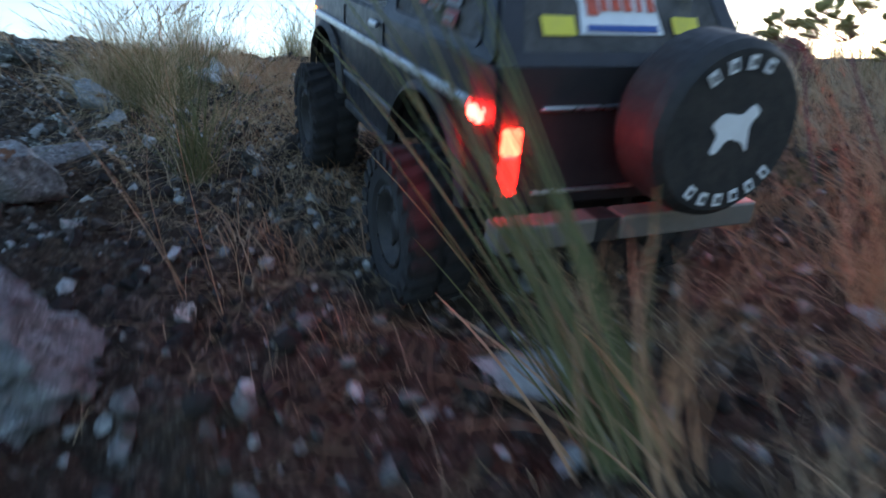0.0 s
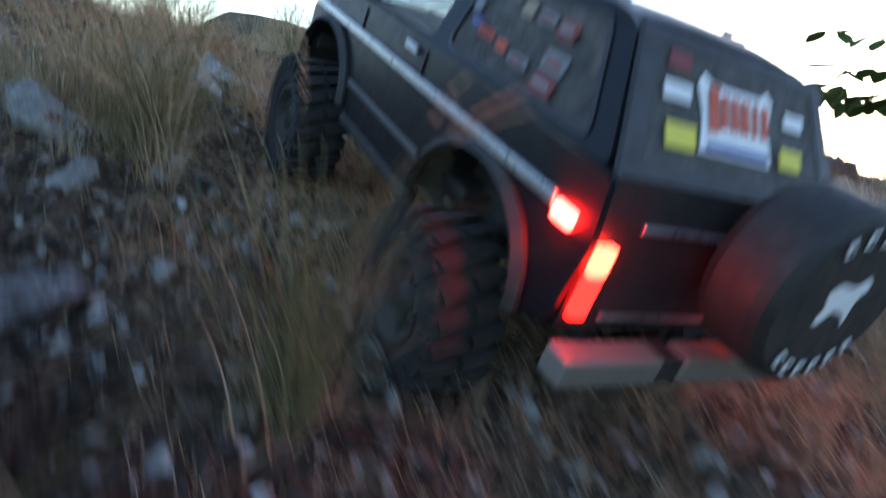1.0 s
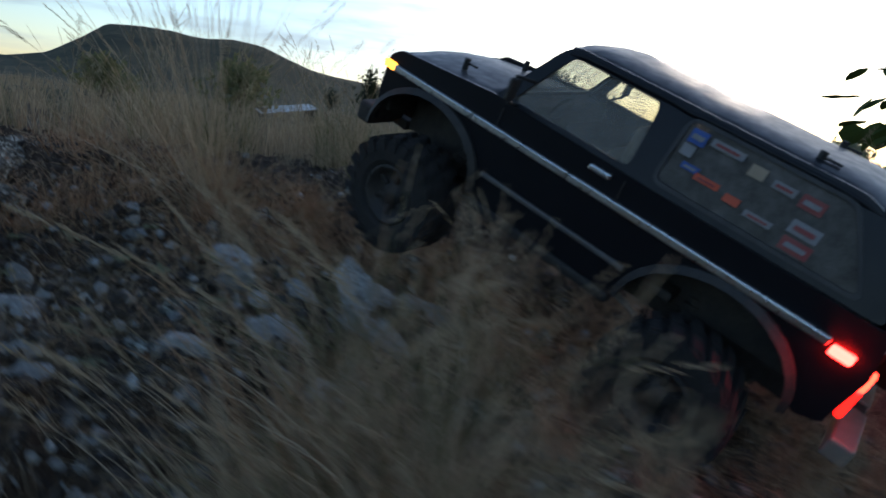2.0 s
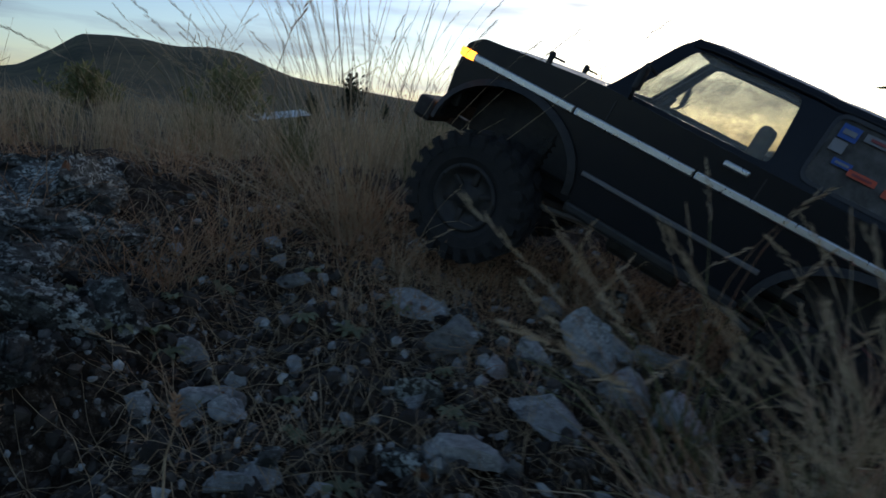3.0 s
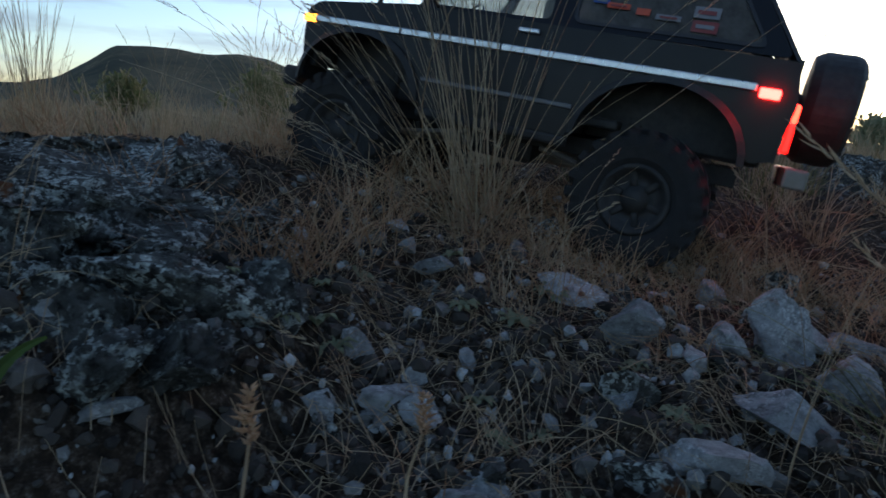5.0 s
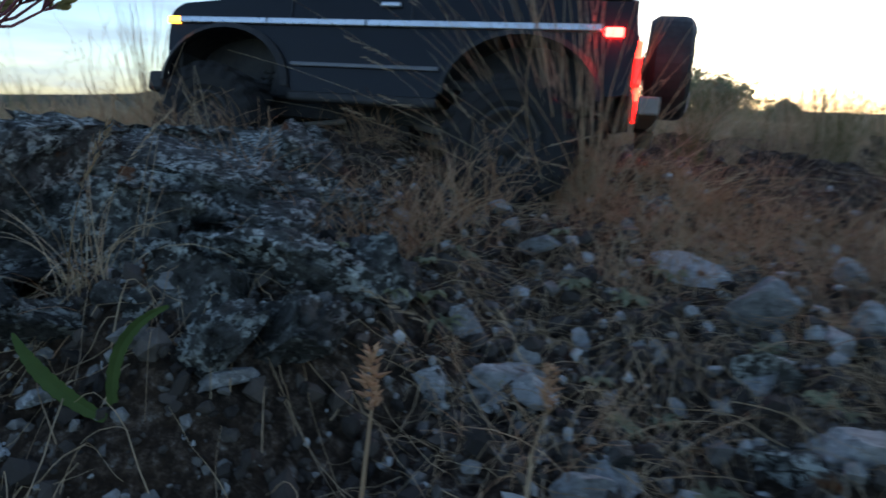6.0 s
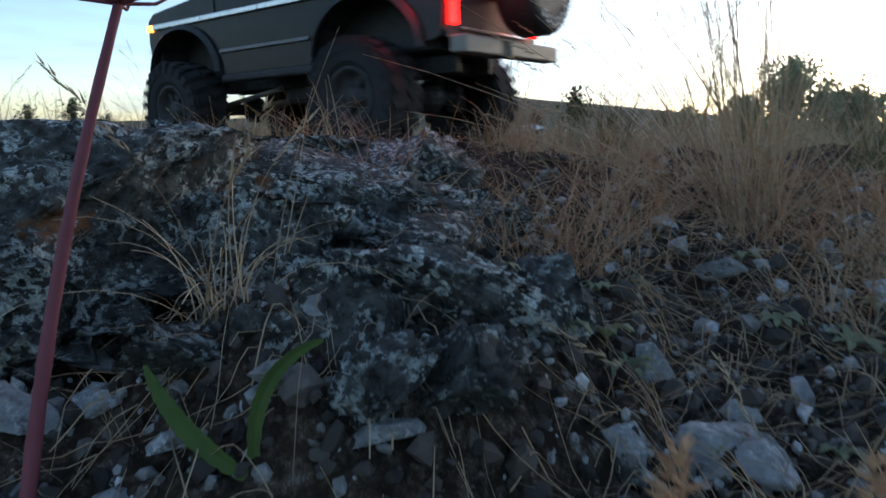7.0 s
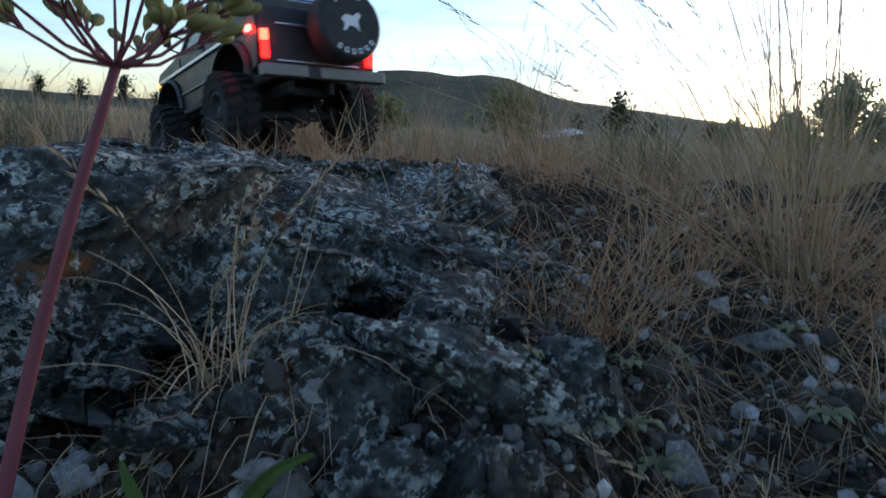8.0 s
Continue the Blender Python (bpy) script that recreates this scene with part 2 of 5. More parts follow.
# ---- mesh helpers ----
def mesh_of(name, verts, faces, mat, smooth=False):
    me = bpy.data.meshes.new(name)
    me.from_pydata([tuple(v) for v in verts], [], [tuple(f) for f in faces])
    me.materials.append(mat)
    if smooth:
        me.polygons.foreach_set("use_smooth", [True] * len(me.polygons))
    me.update()
    return me


def part(name, bm, mat, parent=None, label="", smooth=False):
    me = bpy.data.meshes.new(name)
    bmesh.ops.recalc_face_normals(bm, faces=bm.faces)
    if smooth:
        for f in bm.faces:
            f.smooth = True
    bm.to_mesh(me)
    bm.free()
    me.materials.append(mat)
    ob = new(name, me)
    if parent is not None:
        ob.parent = parent
    if label:
        tagged(ob, label)
    return ob


def box(bm, c, s, bevel=0.0, m=None):
    r = bmesh.ops.create_cube(bm, size=1.0)
    vs = r["verts"]
    bmesh.ops.scale(bm, vec=s, verts=vs)
    if bevel:
        es = list({e for v in vs for e in v.link_edges})
        bv = bmesh.ops.bevel(bm, geom=es, offset=bevel, segments=2, affect="EDGES", profile=0.5)
        vs = list({v for f in bv["faces"] for v in f.verts} | {v for v in vs if v.is_valid})
    if m is not None:
        bmesh.ops.transform(bm, matrix=m, verts=vs)
    bmesh.ops.translate(bm, vec=c, verts=vs)
    return vs


def rod(bm, a, b, r, seg=10, r2=None):
    a, b = Vector(a), Vector(b)
    d = b - a
    m = Matrix.Translation((a + b) / 2) @ d.to_track_quat("Z", "Y").to_matrix().to_4x4()
    return bmesh.ops.create_cone(bm, cap_ends=True, segments=seg, radius1=r, radius2=r if r2 is None else r2, depth=d.length, matrix=m)["verts"]


def plate(outline, holes, to_space, thick, bevel=0.0):
    """A flat panel with openings, laid into space by to_space(u, v, depth)."""
    bm = bmesh.new()
    edges = []
    for loop in [outline, *holes]:
        vs = [bm.verts.new((u, v, 0)) for u, v in loop]
        edges += [bm.edges.new((vs[i], vs[(i + 1) % len(vs)])) for i in range(len(vs))]
    bmesh.ops.triangle_fill(bm, edges=edges, use_beauty=True, use_dissolve=False)
    ext = bmesh.ops.extrude_face_region(bm, geom=list(bm.faces))
    for v in ext["geom"]:
        if isinstance(v, bmesh.types.BMVert):
            v.co.z = -thick
    for v in bm.verts:
        v.co = to_space(v.co.x, v.co.y, v.co.z)
    return bm


def rounded(u0, v0, u1, v1, r, n=4):
    pts = []
    for cx, cy, a0 in ((u1 - r, v1 - r, 0), (u0 + r, v1 - r, 90), (u0 + r, v0 + r, 180), (u1 - r, v0 + r, 270)):
        for i in range(n + 1):
            a = radians(a0 + 90 * i / n)
            pts.append((cx + r * math.cos(a), cy + r * math.sin(a)))
    return pts


def soften(pts, r=0.006, n=3):
    """Rounds the corners of an outline."""
    out = []
    k = len(pts)
    for i in range(k):
        p, a, b = Vector(pts[i]), Vector(pts[i - 1]), Vector(pts[(i + 1) % k])
        ra = min(r, (a - p).length * 0.45)
        rb = min(r, (b - p).length * 0.45)
        s, e = p + (a - p).normalized() * ra, p + (b - p).normalized() * rb
        for j in range(n + 1):
            t = j / n
            q = s * (1 - t) ** 2 + p * 2 * t * (1 - t) + e * t * t
            out.append((q.x, q.y))
    return out


# ---- ground ----
def hashed(ix, iy, seed):
    h = (ix * 374761393 + iy * 668265263 + seed * 144665) & 0x7FFFFFFF
    h = ((h ^ (h >> 13)) * 1274126177) & 0x7FFFFFFF
    return ((h ^ (h >> 16)) & 0xFFFF) / 65535.0


def value_noise(x, y, seed):
    ix, iy = np.floor(x).astype(np.int64), np.floor(y).astype(np.int64)
    fx, fy = x - ix, y - iy
    fx, fy = fx * fx * (3 - 2 * fx), fy * fy * (3 - 2 * fy)
    a, b = hashed(ix, iy, seed), hashed(ix + 1, iy, seed)
    c, d = hashed(ix, iy + 1, seed), hashed(ix + 1, iy + 1, seed)
    return (a * (1 - fx) + b * fx) * (1 - fy) + (c * (1 - fx) + d * fx) * fy - 0.5


def fbm(x, y, scale, octaves, seed, gain=0.5):
    total, amp = 0, 1.0
    for k in range(octaves):
        total = total + amp * value_noise(x * scale + 17.3 * k, y * scale - 9.1 * k, seed + k)
        scale, amp = scale * 2.03, amp * gain
    return total


FALL_V = [-400, -30, -6, -2, -1.3, -1.0, -0.75, -0.5, -0.3, 0, 0.9, 1.6, 4, 30, 400]
FALL_Z = [-0.4, -0.4, -0.25, -0.21, -0.185, -0.155, -0.145, -0.175, -0.222, -0.265, -0.445, -0.57, -1.0, -3.5, -5.0]
RIDGE_AZ = [-180, -60, -40, -25, -15, -8, 0, 5, 10, 12, 14, 16, 18.3, 20.5, 21.8, 22.9, 25.3, 27.6, 29.2, 31.5, 34, 38, 45, 60, 90, 180]
RIDGE_EL = [0.4, 0.5, 0.5, 0.6, 0.8, 1.2, 1.9, 2.4, 2.8, 3.1, 3.75, 4.45, 4.65, 4.4, 4.45, 4.62, 4.62, 4.4, 3.2, 1.7, 1.1, 0.9, 0.7, 0.7, 0.6, 0.4]


def swell(x, y, cx, cy, along, long, wide, high):
    """A low hump with a flat crown: its heading in degrees, half length, half width and height."""
    c, s = math.cos(radians(along)), math.sin(radians(along))
    a, b = (x - cx) * c + (y - cy) * s, -(x - cx) * s + (y - cy) * c
    return high * np.exp(-((a / long) ** 4 + (b / wide) ** 4))


def ground_height(x, y, rough=True):
    x, y = np.asarray(x, float), np.asarray(y, float)
    v = 0.61 * x - 0.79 * y
    z = np.interp(v, FALL_V, FALL_Z)
    z = z + swell(x, y, -0.35, 0.43, 62, 0.32, 0.11, 0.022)
    z = z + swell(x, y, -0.15, 0.30, 60, 0.10, 0.06, 0.045)
    r = np.hypot(x, y)
    az = np.degrees(np.arctan2(-x, y))
    el = np.interp(az, RIDGE_AZ, RIDGE_EL)
    lift = np.clip((r - 60) / 160, 0, 1)
    lift = lift * lift * (3 - 2 * lift)
    z = z + np.tan(np.radians(el)) * r * lift * np.where(r > 320, 320 / r, 1.0)
    if rough:
        near = np.clip(1.6 - r / 6, 0, 1)
        z = z + near * (0.02 * fbm(x, y, 6.0, 3, 3) + 0.022 * fbm(x, y, 26.0, 4, 11, 0.62) + 0.008 * np.abs(fbm(x, y, 62.0, 2, 19, 0.6)))
        z = z + np.clip(r - 8, 0, 60) * 0.003 * fbm(x, y, 0.07, 4, 31)
    return z


def at_ground(x, y):
    return float(ground_height(x, y))


def build_ground():
    angles = 760
    radii = [0.02 + 0.0085 * i for i in range(200)]
    while radii[-1] < 2600:
        radii.append(radii[-1] * 1.055)
    a = np.linspace(0, 2 * math.pi, angles, endpoint=False)
    rr, aa = np.meshgrid(radii, a, indexing="ij")
    x, y = 0.2 + rr * np.cos(aa), 0.2 + rr * np.sin(aa)
    z = ground_height(x, y)
    verts = np.stack([x, y, z], -1).reshape(-1, 3)
    n = len(radii)
    i, j = np.meshgrid(np.arange(n - 1), np.arange(angles), indexing="ij")
    k = (j + 1) % angles
    faces = np.stack([i * angles + j, (i + 1) * angles + j, (i + 1) * angles + k, i * angles + k], -1).reshape(-1, 4)
    centre = len(verts)
    verts = np.vstack([verts, [[0.2, 0.2, at_ground(0.2, 0.2)]]])
    me = bpy.data.meshes.new("ground")
    me.from_pydata(verts.tolist(), [], faces.tolist() + [[centre, q, (q + 1) % angles] for q in range(angles)])
    me.materials.append(SOIL)
    me.polygons.foreach_set("use_smooth", [True] * len(me.polygons))
    me.update()
    tagged(new("ground", me), "dark stony soil slope running out to dry hills", "ground", kind="structure")


build_ground()


# ---- the model truck: x ahead, y to its left, z up from the wheels' soles ----
AXLE, TYRE_R, TYRE_W, TRACK = 0.156, 0.060, 0.046, 0.1
HALF = 0.094


def side_outline():
    """The lower body from the side, with its two wheel arches."""
    pts = [(0.226, 0.112), (0.23, 0.15), (0.228, 0.178), (0.215, 0.187), (0.10, 0.197), (-0.252, 0.193), (-0.258, 0.16), (-0.252, 0.113)]
    for cx, a0, a1 in ((-AXLE, 180, 0), (AXLE, 180, 0)):
        if cx < 0:
            pts.append((cx - 0.078, 0.108))
        else:
            pts += [(-AXLE + 0.078, 0.1), (cx - 0.08, 0.1)]
        for i in range(1, 12):
            a = radians(a0 + (a1 - a0) * i / 12)
            pts.append((cx + 0.072 * math.cos(a), 0.104 + 0.058 * math.sin(a)))
    pts.append((AXLE + 0.068, 0.108))
    return pts


def tread_mesh():
    """One lug: the block on the tread and its knob down the shoulder."""
    bm = bmesh.new()
    box(bm, (0, 0, 0), (0.007, 0.021, 0.0085), 0.0, Matrix.Translation((0.0565, 0.012, 0)) @ Matrix.Rotation(radians(22), 4, "X"))
    box(bm, (0, 0, 0), (0.012, 0.005, 0.0075), 0.0, Matrix.Rotation(-0.06, 4, "Y") @ Matrix.Translation((0.051, 0.0228, 0)))
    me = bpy.data.meshes.new("tread_block")
    bm.to_mesh(me)
    bm.free()
    me.materials.append(RUBBER)
    return me


TREAD = tread_mesh()


def build_wheel(parent, x, y, name="wheel"):
    """A lugged tyre, with its beadlock rim set into it."""
    bm = bmesh.new()
    prof = [(0.030, 0.40), (0.036, 0.5), (0.046, 0.52), (0.053, 0.47), (0.0555, 0.36), (0.0555, -0.36), (0.053, -0.47), (0.046, -0.52), (0.036, -0.5), (0.030, -0.40)]
    seg = 44
    rings = []
    for i in range(seg):
        a = 2 * math.pi * i / seg
        rings.append([bm.verts.new((r * math.cos(a), w * TYRE_W, r * math.sin(a))) for r, w in prof])
    for i in range(seg):
        A, B = rings[i], rings[(i + 1) % seg]
        for k in range(len(prof) - 1):
            bm.faces.new((A[k], A[k + 1], B[k + 1], B[k]))
    tyre = part(name, bm, RUBBER, parent)
    tyre.location = (x, y, TYRE_R)
    for i in range(22):
        for side in (-1, 1):
            a = 2 * math.pi * (i + 0.25 * side) / 22
            block = new("tread_block", TREAD)
            block.parent = tyre
            block.matrix_basis = Matrix.Rotation(-a, 4, "Y") @ Matrix.Rotation(radians(180) if side < 0 else 0.0, 4, "X")
    s = 1 if y > 0 else -1
    bm = bmesh.new()
    ring = [(0.031, 0.40), (0.031, 0.46), (0.027, 0.46), (0.024, 0.30), (0.012, 0.22), (0.011, 0.34), (0.0, 0.34)]
    prev = None
    first = None
    for i in range(28):
        a = 2 * math.pi * i / 28
        col = [bm.verts.new((r * math.cos(a), s * w * TYRE_W, r * math.sin(a))) for r, w in ring]
        if prev:
            for k in range(len(ring) - 1):
                bm.faces.new((prev[k], prev[k + 1], col[k + 1], col[k]))
        first = first or col
        prev = col
    for k in range(len(ring) - 1):
        bm.faces.new((prev[k], prev[k + 1], first[k + 1], first[k]))
    for i in range(6):
        a = 2 * math.pi * i / 6
        box(bm, (0.018 * math.cos(a), s * 0.27 * TYRE_W, 0.018 * math.sin(a)), (0.013, 0.004, 0.006), 0.0015, Matrix.Rotation(-a, 4, "Y"))
    for i in range(10):
        a = 2 * math.pi * i / 10
        rod(bm, (0.029 * math.cos(a), s * 0.45 * TYRE_W, 0.029 * math.sin(a)), (0.029 * math.cos(a), s * 0.49 * TYRE_W, 0.029 * math.sin(a)), 0.0013, 6)
    bmesh.ops.remove_doubles(bm, verts=bm.verts, dist=1e-5)
    part("rim", bm, PLASTIC, tyre, "black beadlock rim", True)
    return tyre


def sticker(parent, at, u, v, w, h, mat, name="sticker", lift=0.0008, label=""):
    """A thin vinyl label on a panel: its centre, its two directions and its size."""
    at, u, v = Vector(at), Vector(u).normalized(), Vector(v).normalized()
    n = u.cross(v)
    bm = bmesh.new()
    lo = [bm.verts.new(at + u * a * w / 2 + v * b * h / 2 + n * lift) for a, b in ((-1, -1), (1, -1), (1, 1), (-1, 1))]
    hi = [bm.verts.new(q.co + n * 0.0005) for q in lo]
    bm.faces.new(hi)
    for i in range(4):
        bm.faces.new((lo[i], lo[(i + 1) % 4], hi[(i + 1) % 4], hi[i]))
    return part(name, bm, mat, parent, label)


def cabin_y(z):
    """The cabin's half width: it leans in towards the roof."""
    return HALF - 0.001 - 0.02 * (z - 0.195) / 0.066


def build_truck():
    truck = new("model_truck")
    tagged(truck, "dusty dark grey radio-controlled off-road model truck with lit red lamps", "toy truck")
    # lower body: two side panels, hood, nose and tail
    out = soften(side_outline(), 0.004, 2)
    body = None
    for s in (1, -1):
        def lay(u, v, d, s=s):
            return Vector((u, s * (HALF + d), v))
        bm = plate(out, [], lay, 0.004)
        ob = part("side_panel", bm, BODY, truck)
        body = body or ob
    bm = bmesh.new()
    for x0, x1, z0, z1, hy in ((0.10, 0.226, 0.196, 0.186, 0.088),):
        grid = []
        for i in range(9):
            row = []
            for j in range(13):
                u, w = i / 8, j / 12 * 2 - 1
                z = z0 + (z1 - z0) * u - 0.004 * u ** 4 + 0.003 * math.exp(-(w / 0.45) ** 4) - 0.006 * abs(w) ** 8
                row.append(bm.verts.new((x0 + (x1 - x0) * u, w * 0.0938, z)))
            grid.append(row)
        for i in range(8):
            for j in range(12):
                bm.faces.new((grid[i][j], grid[i + 1][j], grid[i + 1][j + 1], grid[i][j + 1]))
    ext = bmesh.ops.extrude_face_region(bm, geom=list(bm.faces))
    for v in ext["geom"]:
        if isinstance(v, bmesh.types.BMVert):
            v.co.z -= 0.004
    part("hood", bm, BODY, truck, "flat dark grey hood with a raised middle", True)
    bm = bmesh.new()
    box(bm, (0.221, 0, 0.151), (0.008, 0.172, 0.062), 0.002)
    part("grille", bm, PLASTIC, truck)
    for k in range(6):
        bm = bmesh.new()
        box(bm, (0.2265, 0, 0.132 + 0.008 * k), (0.004, 0.115, 0.002), 0.0005)
        part("grille_bar", bm, CHROME, truck)
    for s in (1, -1):
        bm = bmesh.new()
        rod(bm, (0.222, s * 0.072, 0.152), (0.23, s * 0.072, 0.152), 0.015, 20)
        part("headlight", bm, WHITE, truck, "round headlight")
        bm = bmesh.new()
        box(bm, (0.2235, s * 0.0945, 0.169), (0.016, 0.004, 0.008), 0.0015)
        part("front_marker", bm, LAMP_AMBER, truck, "lit amber marker lamp")
        bm = bmesh.new()
        box(bm, (0.2285, s * 0.079, 0.128), (0.004, 0.016, 0.008), 0.0015)
        part("turn_signal", bm, LAMP_AMBER, truck, "lit amber turn signal")
    bm = bmesh.new()
    box(bm, (0.248, 0, 0.105), (0.02, 0.175, 0.022), 0.004)
    for s in (1, -1):
        box(bm, (0.235, s * 0.04, 0.1), (0.03, 0.012, 0.012), 0.002)
    part("front_bumper", bm, PLASTIC, truck)
    # tail panel
    tail = [(-0.088, 0.112), (0.088, 0.112), (0.091, 0.195), (-0.091, 0.195)]
    part("tailgate", plate(tail, [], lambda u, v, d: Vector((-0.254 - d * 0.0 + 0.004 + d, u, v)), 0.004), BLACKP, truck)
    bm = bmesh.new()
    box(bm, (-0.2565, 0, 0.172), (0.003, 0.13, 0.003), 0.001)
    box(bm, (-0.2565, 0, 0.121), (0.003, 0.13, 0.003), 0.001)
    part("tailgate_trim", bm, CHROME, truck)
    for s in (1, -1):
        bm = bmesh.new()
        box(bm, (-0.2585, s * 0.083, 0.134), (0.006, 0.011, 0.024), 0.0015)
        lamp = part("tail_lamp", bm, LAMP_RED, truck, "lit red tail lamp")
        bm = bmesh.new()
        box(bm, (-0.2585, s * 0.083, 0.154), (0.006, 0.011, 0.015), 0.0015)
        part("brake_lens", bm, LAMP_TAIL, lamp, "bright upper lens")
        bm = bmesh.new()
        box(bm, (-0.236, s * 0.0962, 0.1655), (0.016, 0.005, 0.008), 0.0015)
        part("side_marker", bm, LAMP_HOT, truck, "bright red side marker lamp")
        # chrome strip along the side, in a dark groove
        bm = bmesh.new()
        for k in range(3):
            x0, x1 = (0.216, 0.11, 0.0)[k], (0.1105, 0.0005, -0.226)[k]
            box(bm, ((x0 + x1) / 2, s * 0.0958, 0.169), (x0 - x1 - 0.0008, 0.004, 0.0068), 0.0012)
        part("side_trim", bm, CHROME, truck, "dull chrome side strip")
        bm = bmesh.new()
        box(bm, (0.0, s * 0.0955, 0.127), (0.158, 0.003, 0.0045), 0.001)
        part("rocker_trim", bm, TRIM, truck)
        bm = bmesh.new()
        box(bm, (0.0, s * 0.09, 0.095), (0.16, 0.012, 0.01), 0.003)
        part("rock_slider", bm, PLASTIC, truck)
        for cx in (AXLE, -AXLE):
            bm = bmesh.new()
            prev = None
            for i in range(19):
                a = math.pi * i / 18
                ring = []
                for dr, dy in ((0.0, 0.0), (0.006, 0.0), (0.006, 0.003), (0.0, 0.007)):
                    ring.append(bm.verts.new((cx + (0.0705 + dr) * math.cos(a), s * (HALF + 0.0005 + dy), 0.104 + (0.0565 + dr) * math.sin(a))))
                if prev:
                    for k in range(4):
                        bm.faces.new((prev[k], prev[(k + 1) % 4], ring[(k + 1) % 4], ring[k]))
                prev = ring
            part("arch_flare", bm, PLASTIC, truck)
            # inner fender
            bm = bmesh.new()
            prev = None
            for i in range(13):
                a = math.pi * i / 12
                ring = [bm.verts.new((cx + 0.074 * math.cos(a), s * yy, 0.104 + 0.06 * math.sin(a))) for yy in (0.09, 0.045)]
                if prev:
                    bm.faces.new((prev[0], prev[1], ring[1], ring[0]))
                prev = ring
            ext = bmesh.ops.extrude_face_region(bm, geom=list(bm.faces))
            for v in ext["geom"]:
                if isinstance(v, bmesh.types.BMVert):
                    v.co.z += 0.002
            part("inner_fender", bm, PLASTIC, truck)
        # cabin side with its two window openings
        z0, z1 = 0.195, 0.261
        def lay2(u, v, d, s=s):
            return Vector((u, s * (cabin_y(v) + d), v))
        side = soften([(0.098, z0), (0.062, 0.252), (0.05, z1), (-0.19, z1), (-0.205, 0.256), (-0.246, z0)], 0.008, 3)
        door = soften([(0.08, 0.2), (0.049, 0.2525), (-0.036, 0.2525), (-0.041, 0.2)], 0.007, 3)
        quarter = soften([(-0.064, 0.203), (-0.064, 0.252), (-0.188, 0.252), (-0.222, 0.203)], 0.008, 3)
        part("cabin_side", plate(side, [door, quarter], lay2, 0.004), BODY, truck)
        part("door_window", plate(door, [], lambda u, v, d, s=s: Vector((u, s * (cabin_y(v) - 0.0025 + d), v)), 0.001), GLASS, truck, "dusty clear window").visible_shadow = False
        win = part("quarter_window", plate(quarter, [], lambda u, v, d, s=s: Vector((u, s * (cabin_y(v) - 0.001 + d), v)), 0.0015), SMOKE, truck, "smoked side window")
        # window rubber
        bm = plate(soften([(-0.061, 0.2), (-0.061, 0.255), (-0.19, 0.255), (-0.2265, 0.2)], 0.01, 3), [quarter], lambda u, v, d, s=s: Vector((u, s * (cabin_y(v) + 0.0012 + d), v)), 0.001)
        part("window_seal", bm, BLACKP, truck)
        n_up = Vector((0, -s * 0.3, 1)).normalized()
        fwd = Vector((s * -1, 0, 0))
        labels = [(-0.075, 0.243, 0.013, 0.011, BLUE), (-0.098, 0.245, 0.026, 0.006, LABEL), (-0.124, 0.241, 0.012, 0.009, TAN), (-0.145, 0.24, 0.017, 0.006, LABEL),
                  (-0.166, 0.239, 0.017, 0.01, REDV), (-0.073, 0.232, 0.01, 0.009, LABEL), (-0.082, 0.222, 0.014, 0.005, BLUE), (-0.098, 0.219, 0.02, 0.005, ORANGE),
                  (-0.12, 0.2165, 0.012, 0.006, ORANGE), (-0.142, 0.214, 0.021, 0.005, LABEL), (-0.172, 0.222, 0.021, 0.01, LABEL), (-0.173, 0.21, 0.021, 0.01, REDV)]
        for x, z, w, h, mat in labels:
            st = sticker(truck, (x, s * (cabin_y(z) + 0.0004), z), fwd, n_up, w, h, mat)
            if w > 0.012:
                sticker(st, (x, s * (cabin_y(z) + 0.0014), z), fwd, n_up, w * 0.7, h * 0.35, {LABEL: REDV, BLUE: LABEL, TAN: ORANGE, REDV: LABEL, ORANGE: REDV}[mat], "print")
        bm = bmesh.new()
        box(bm, (-0.024, s * 0.0965, 0.187), (0.021, 0.004, 0.005), 0.0015)
        part("door_handle", bm, CHROME, truck, "chrome door handle")
        # door seams
        for x in (0.083, -0.046):
            bm = bmesh.new()
            box(bm, (x, s * 0.0948, 0.1815), (0.0012, 0.0012, 0.018), 0.0)
            part("door_seam", bm, BLACKP, truck)
        # mirror on two brackets
        bm = bmesh.new()
        rod(bm, (0.075, s * 0.092, 0.197), (0.07, s * 0.116, 0.203), 0.0016, 6)
        rod(bm, (0.07, s * 0.116, 0.203), (0.07, s * 0.116, 0.226), 0.0016, 6)
        rod(bm, (0.066, s * 0.089, 0.222), (0.07, s * 0.116, 0.226), 0.0016, 6)
        box(bm, (0.069, s * 0.117, 0.215), (0.005, 0.013, 0.02), 0.002)
        part("door_mirror", bm, PLASTIC, truck)
    # roof with a crowned top, windshield frame and rear frame
    bm = bmesh.new()
    grid = []
    for i in range(17):
        row = []
        for j in range(13):
            x = 0.055 - 0.263 * i / 16
            w = j / 12 * 2 - 1
            z = 0.258 + 0.008 * (1 - abs(w) ** 4) - 0.006 * max(0.0, (-0.17 - x) / 0.04) ** 2 - 0.003 * max(0.0, (x - 0.03) / 0.025) ** 2
            if -0.07 < x < -0.045:
                z -= 0.0012
            row.append(bm.verts.new((x, w * 0.0755, z)))
        grid.append(row)
    for i in range(16):
        for j in range(12):
            bm.faces.new((grid[i][j], grid[i][j + 1], grid[i + 1][j + 1], grid[i + 1][j]))
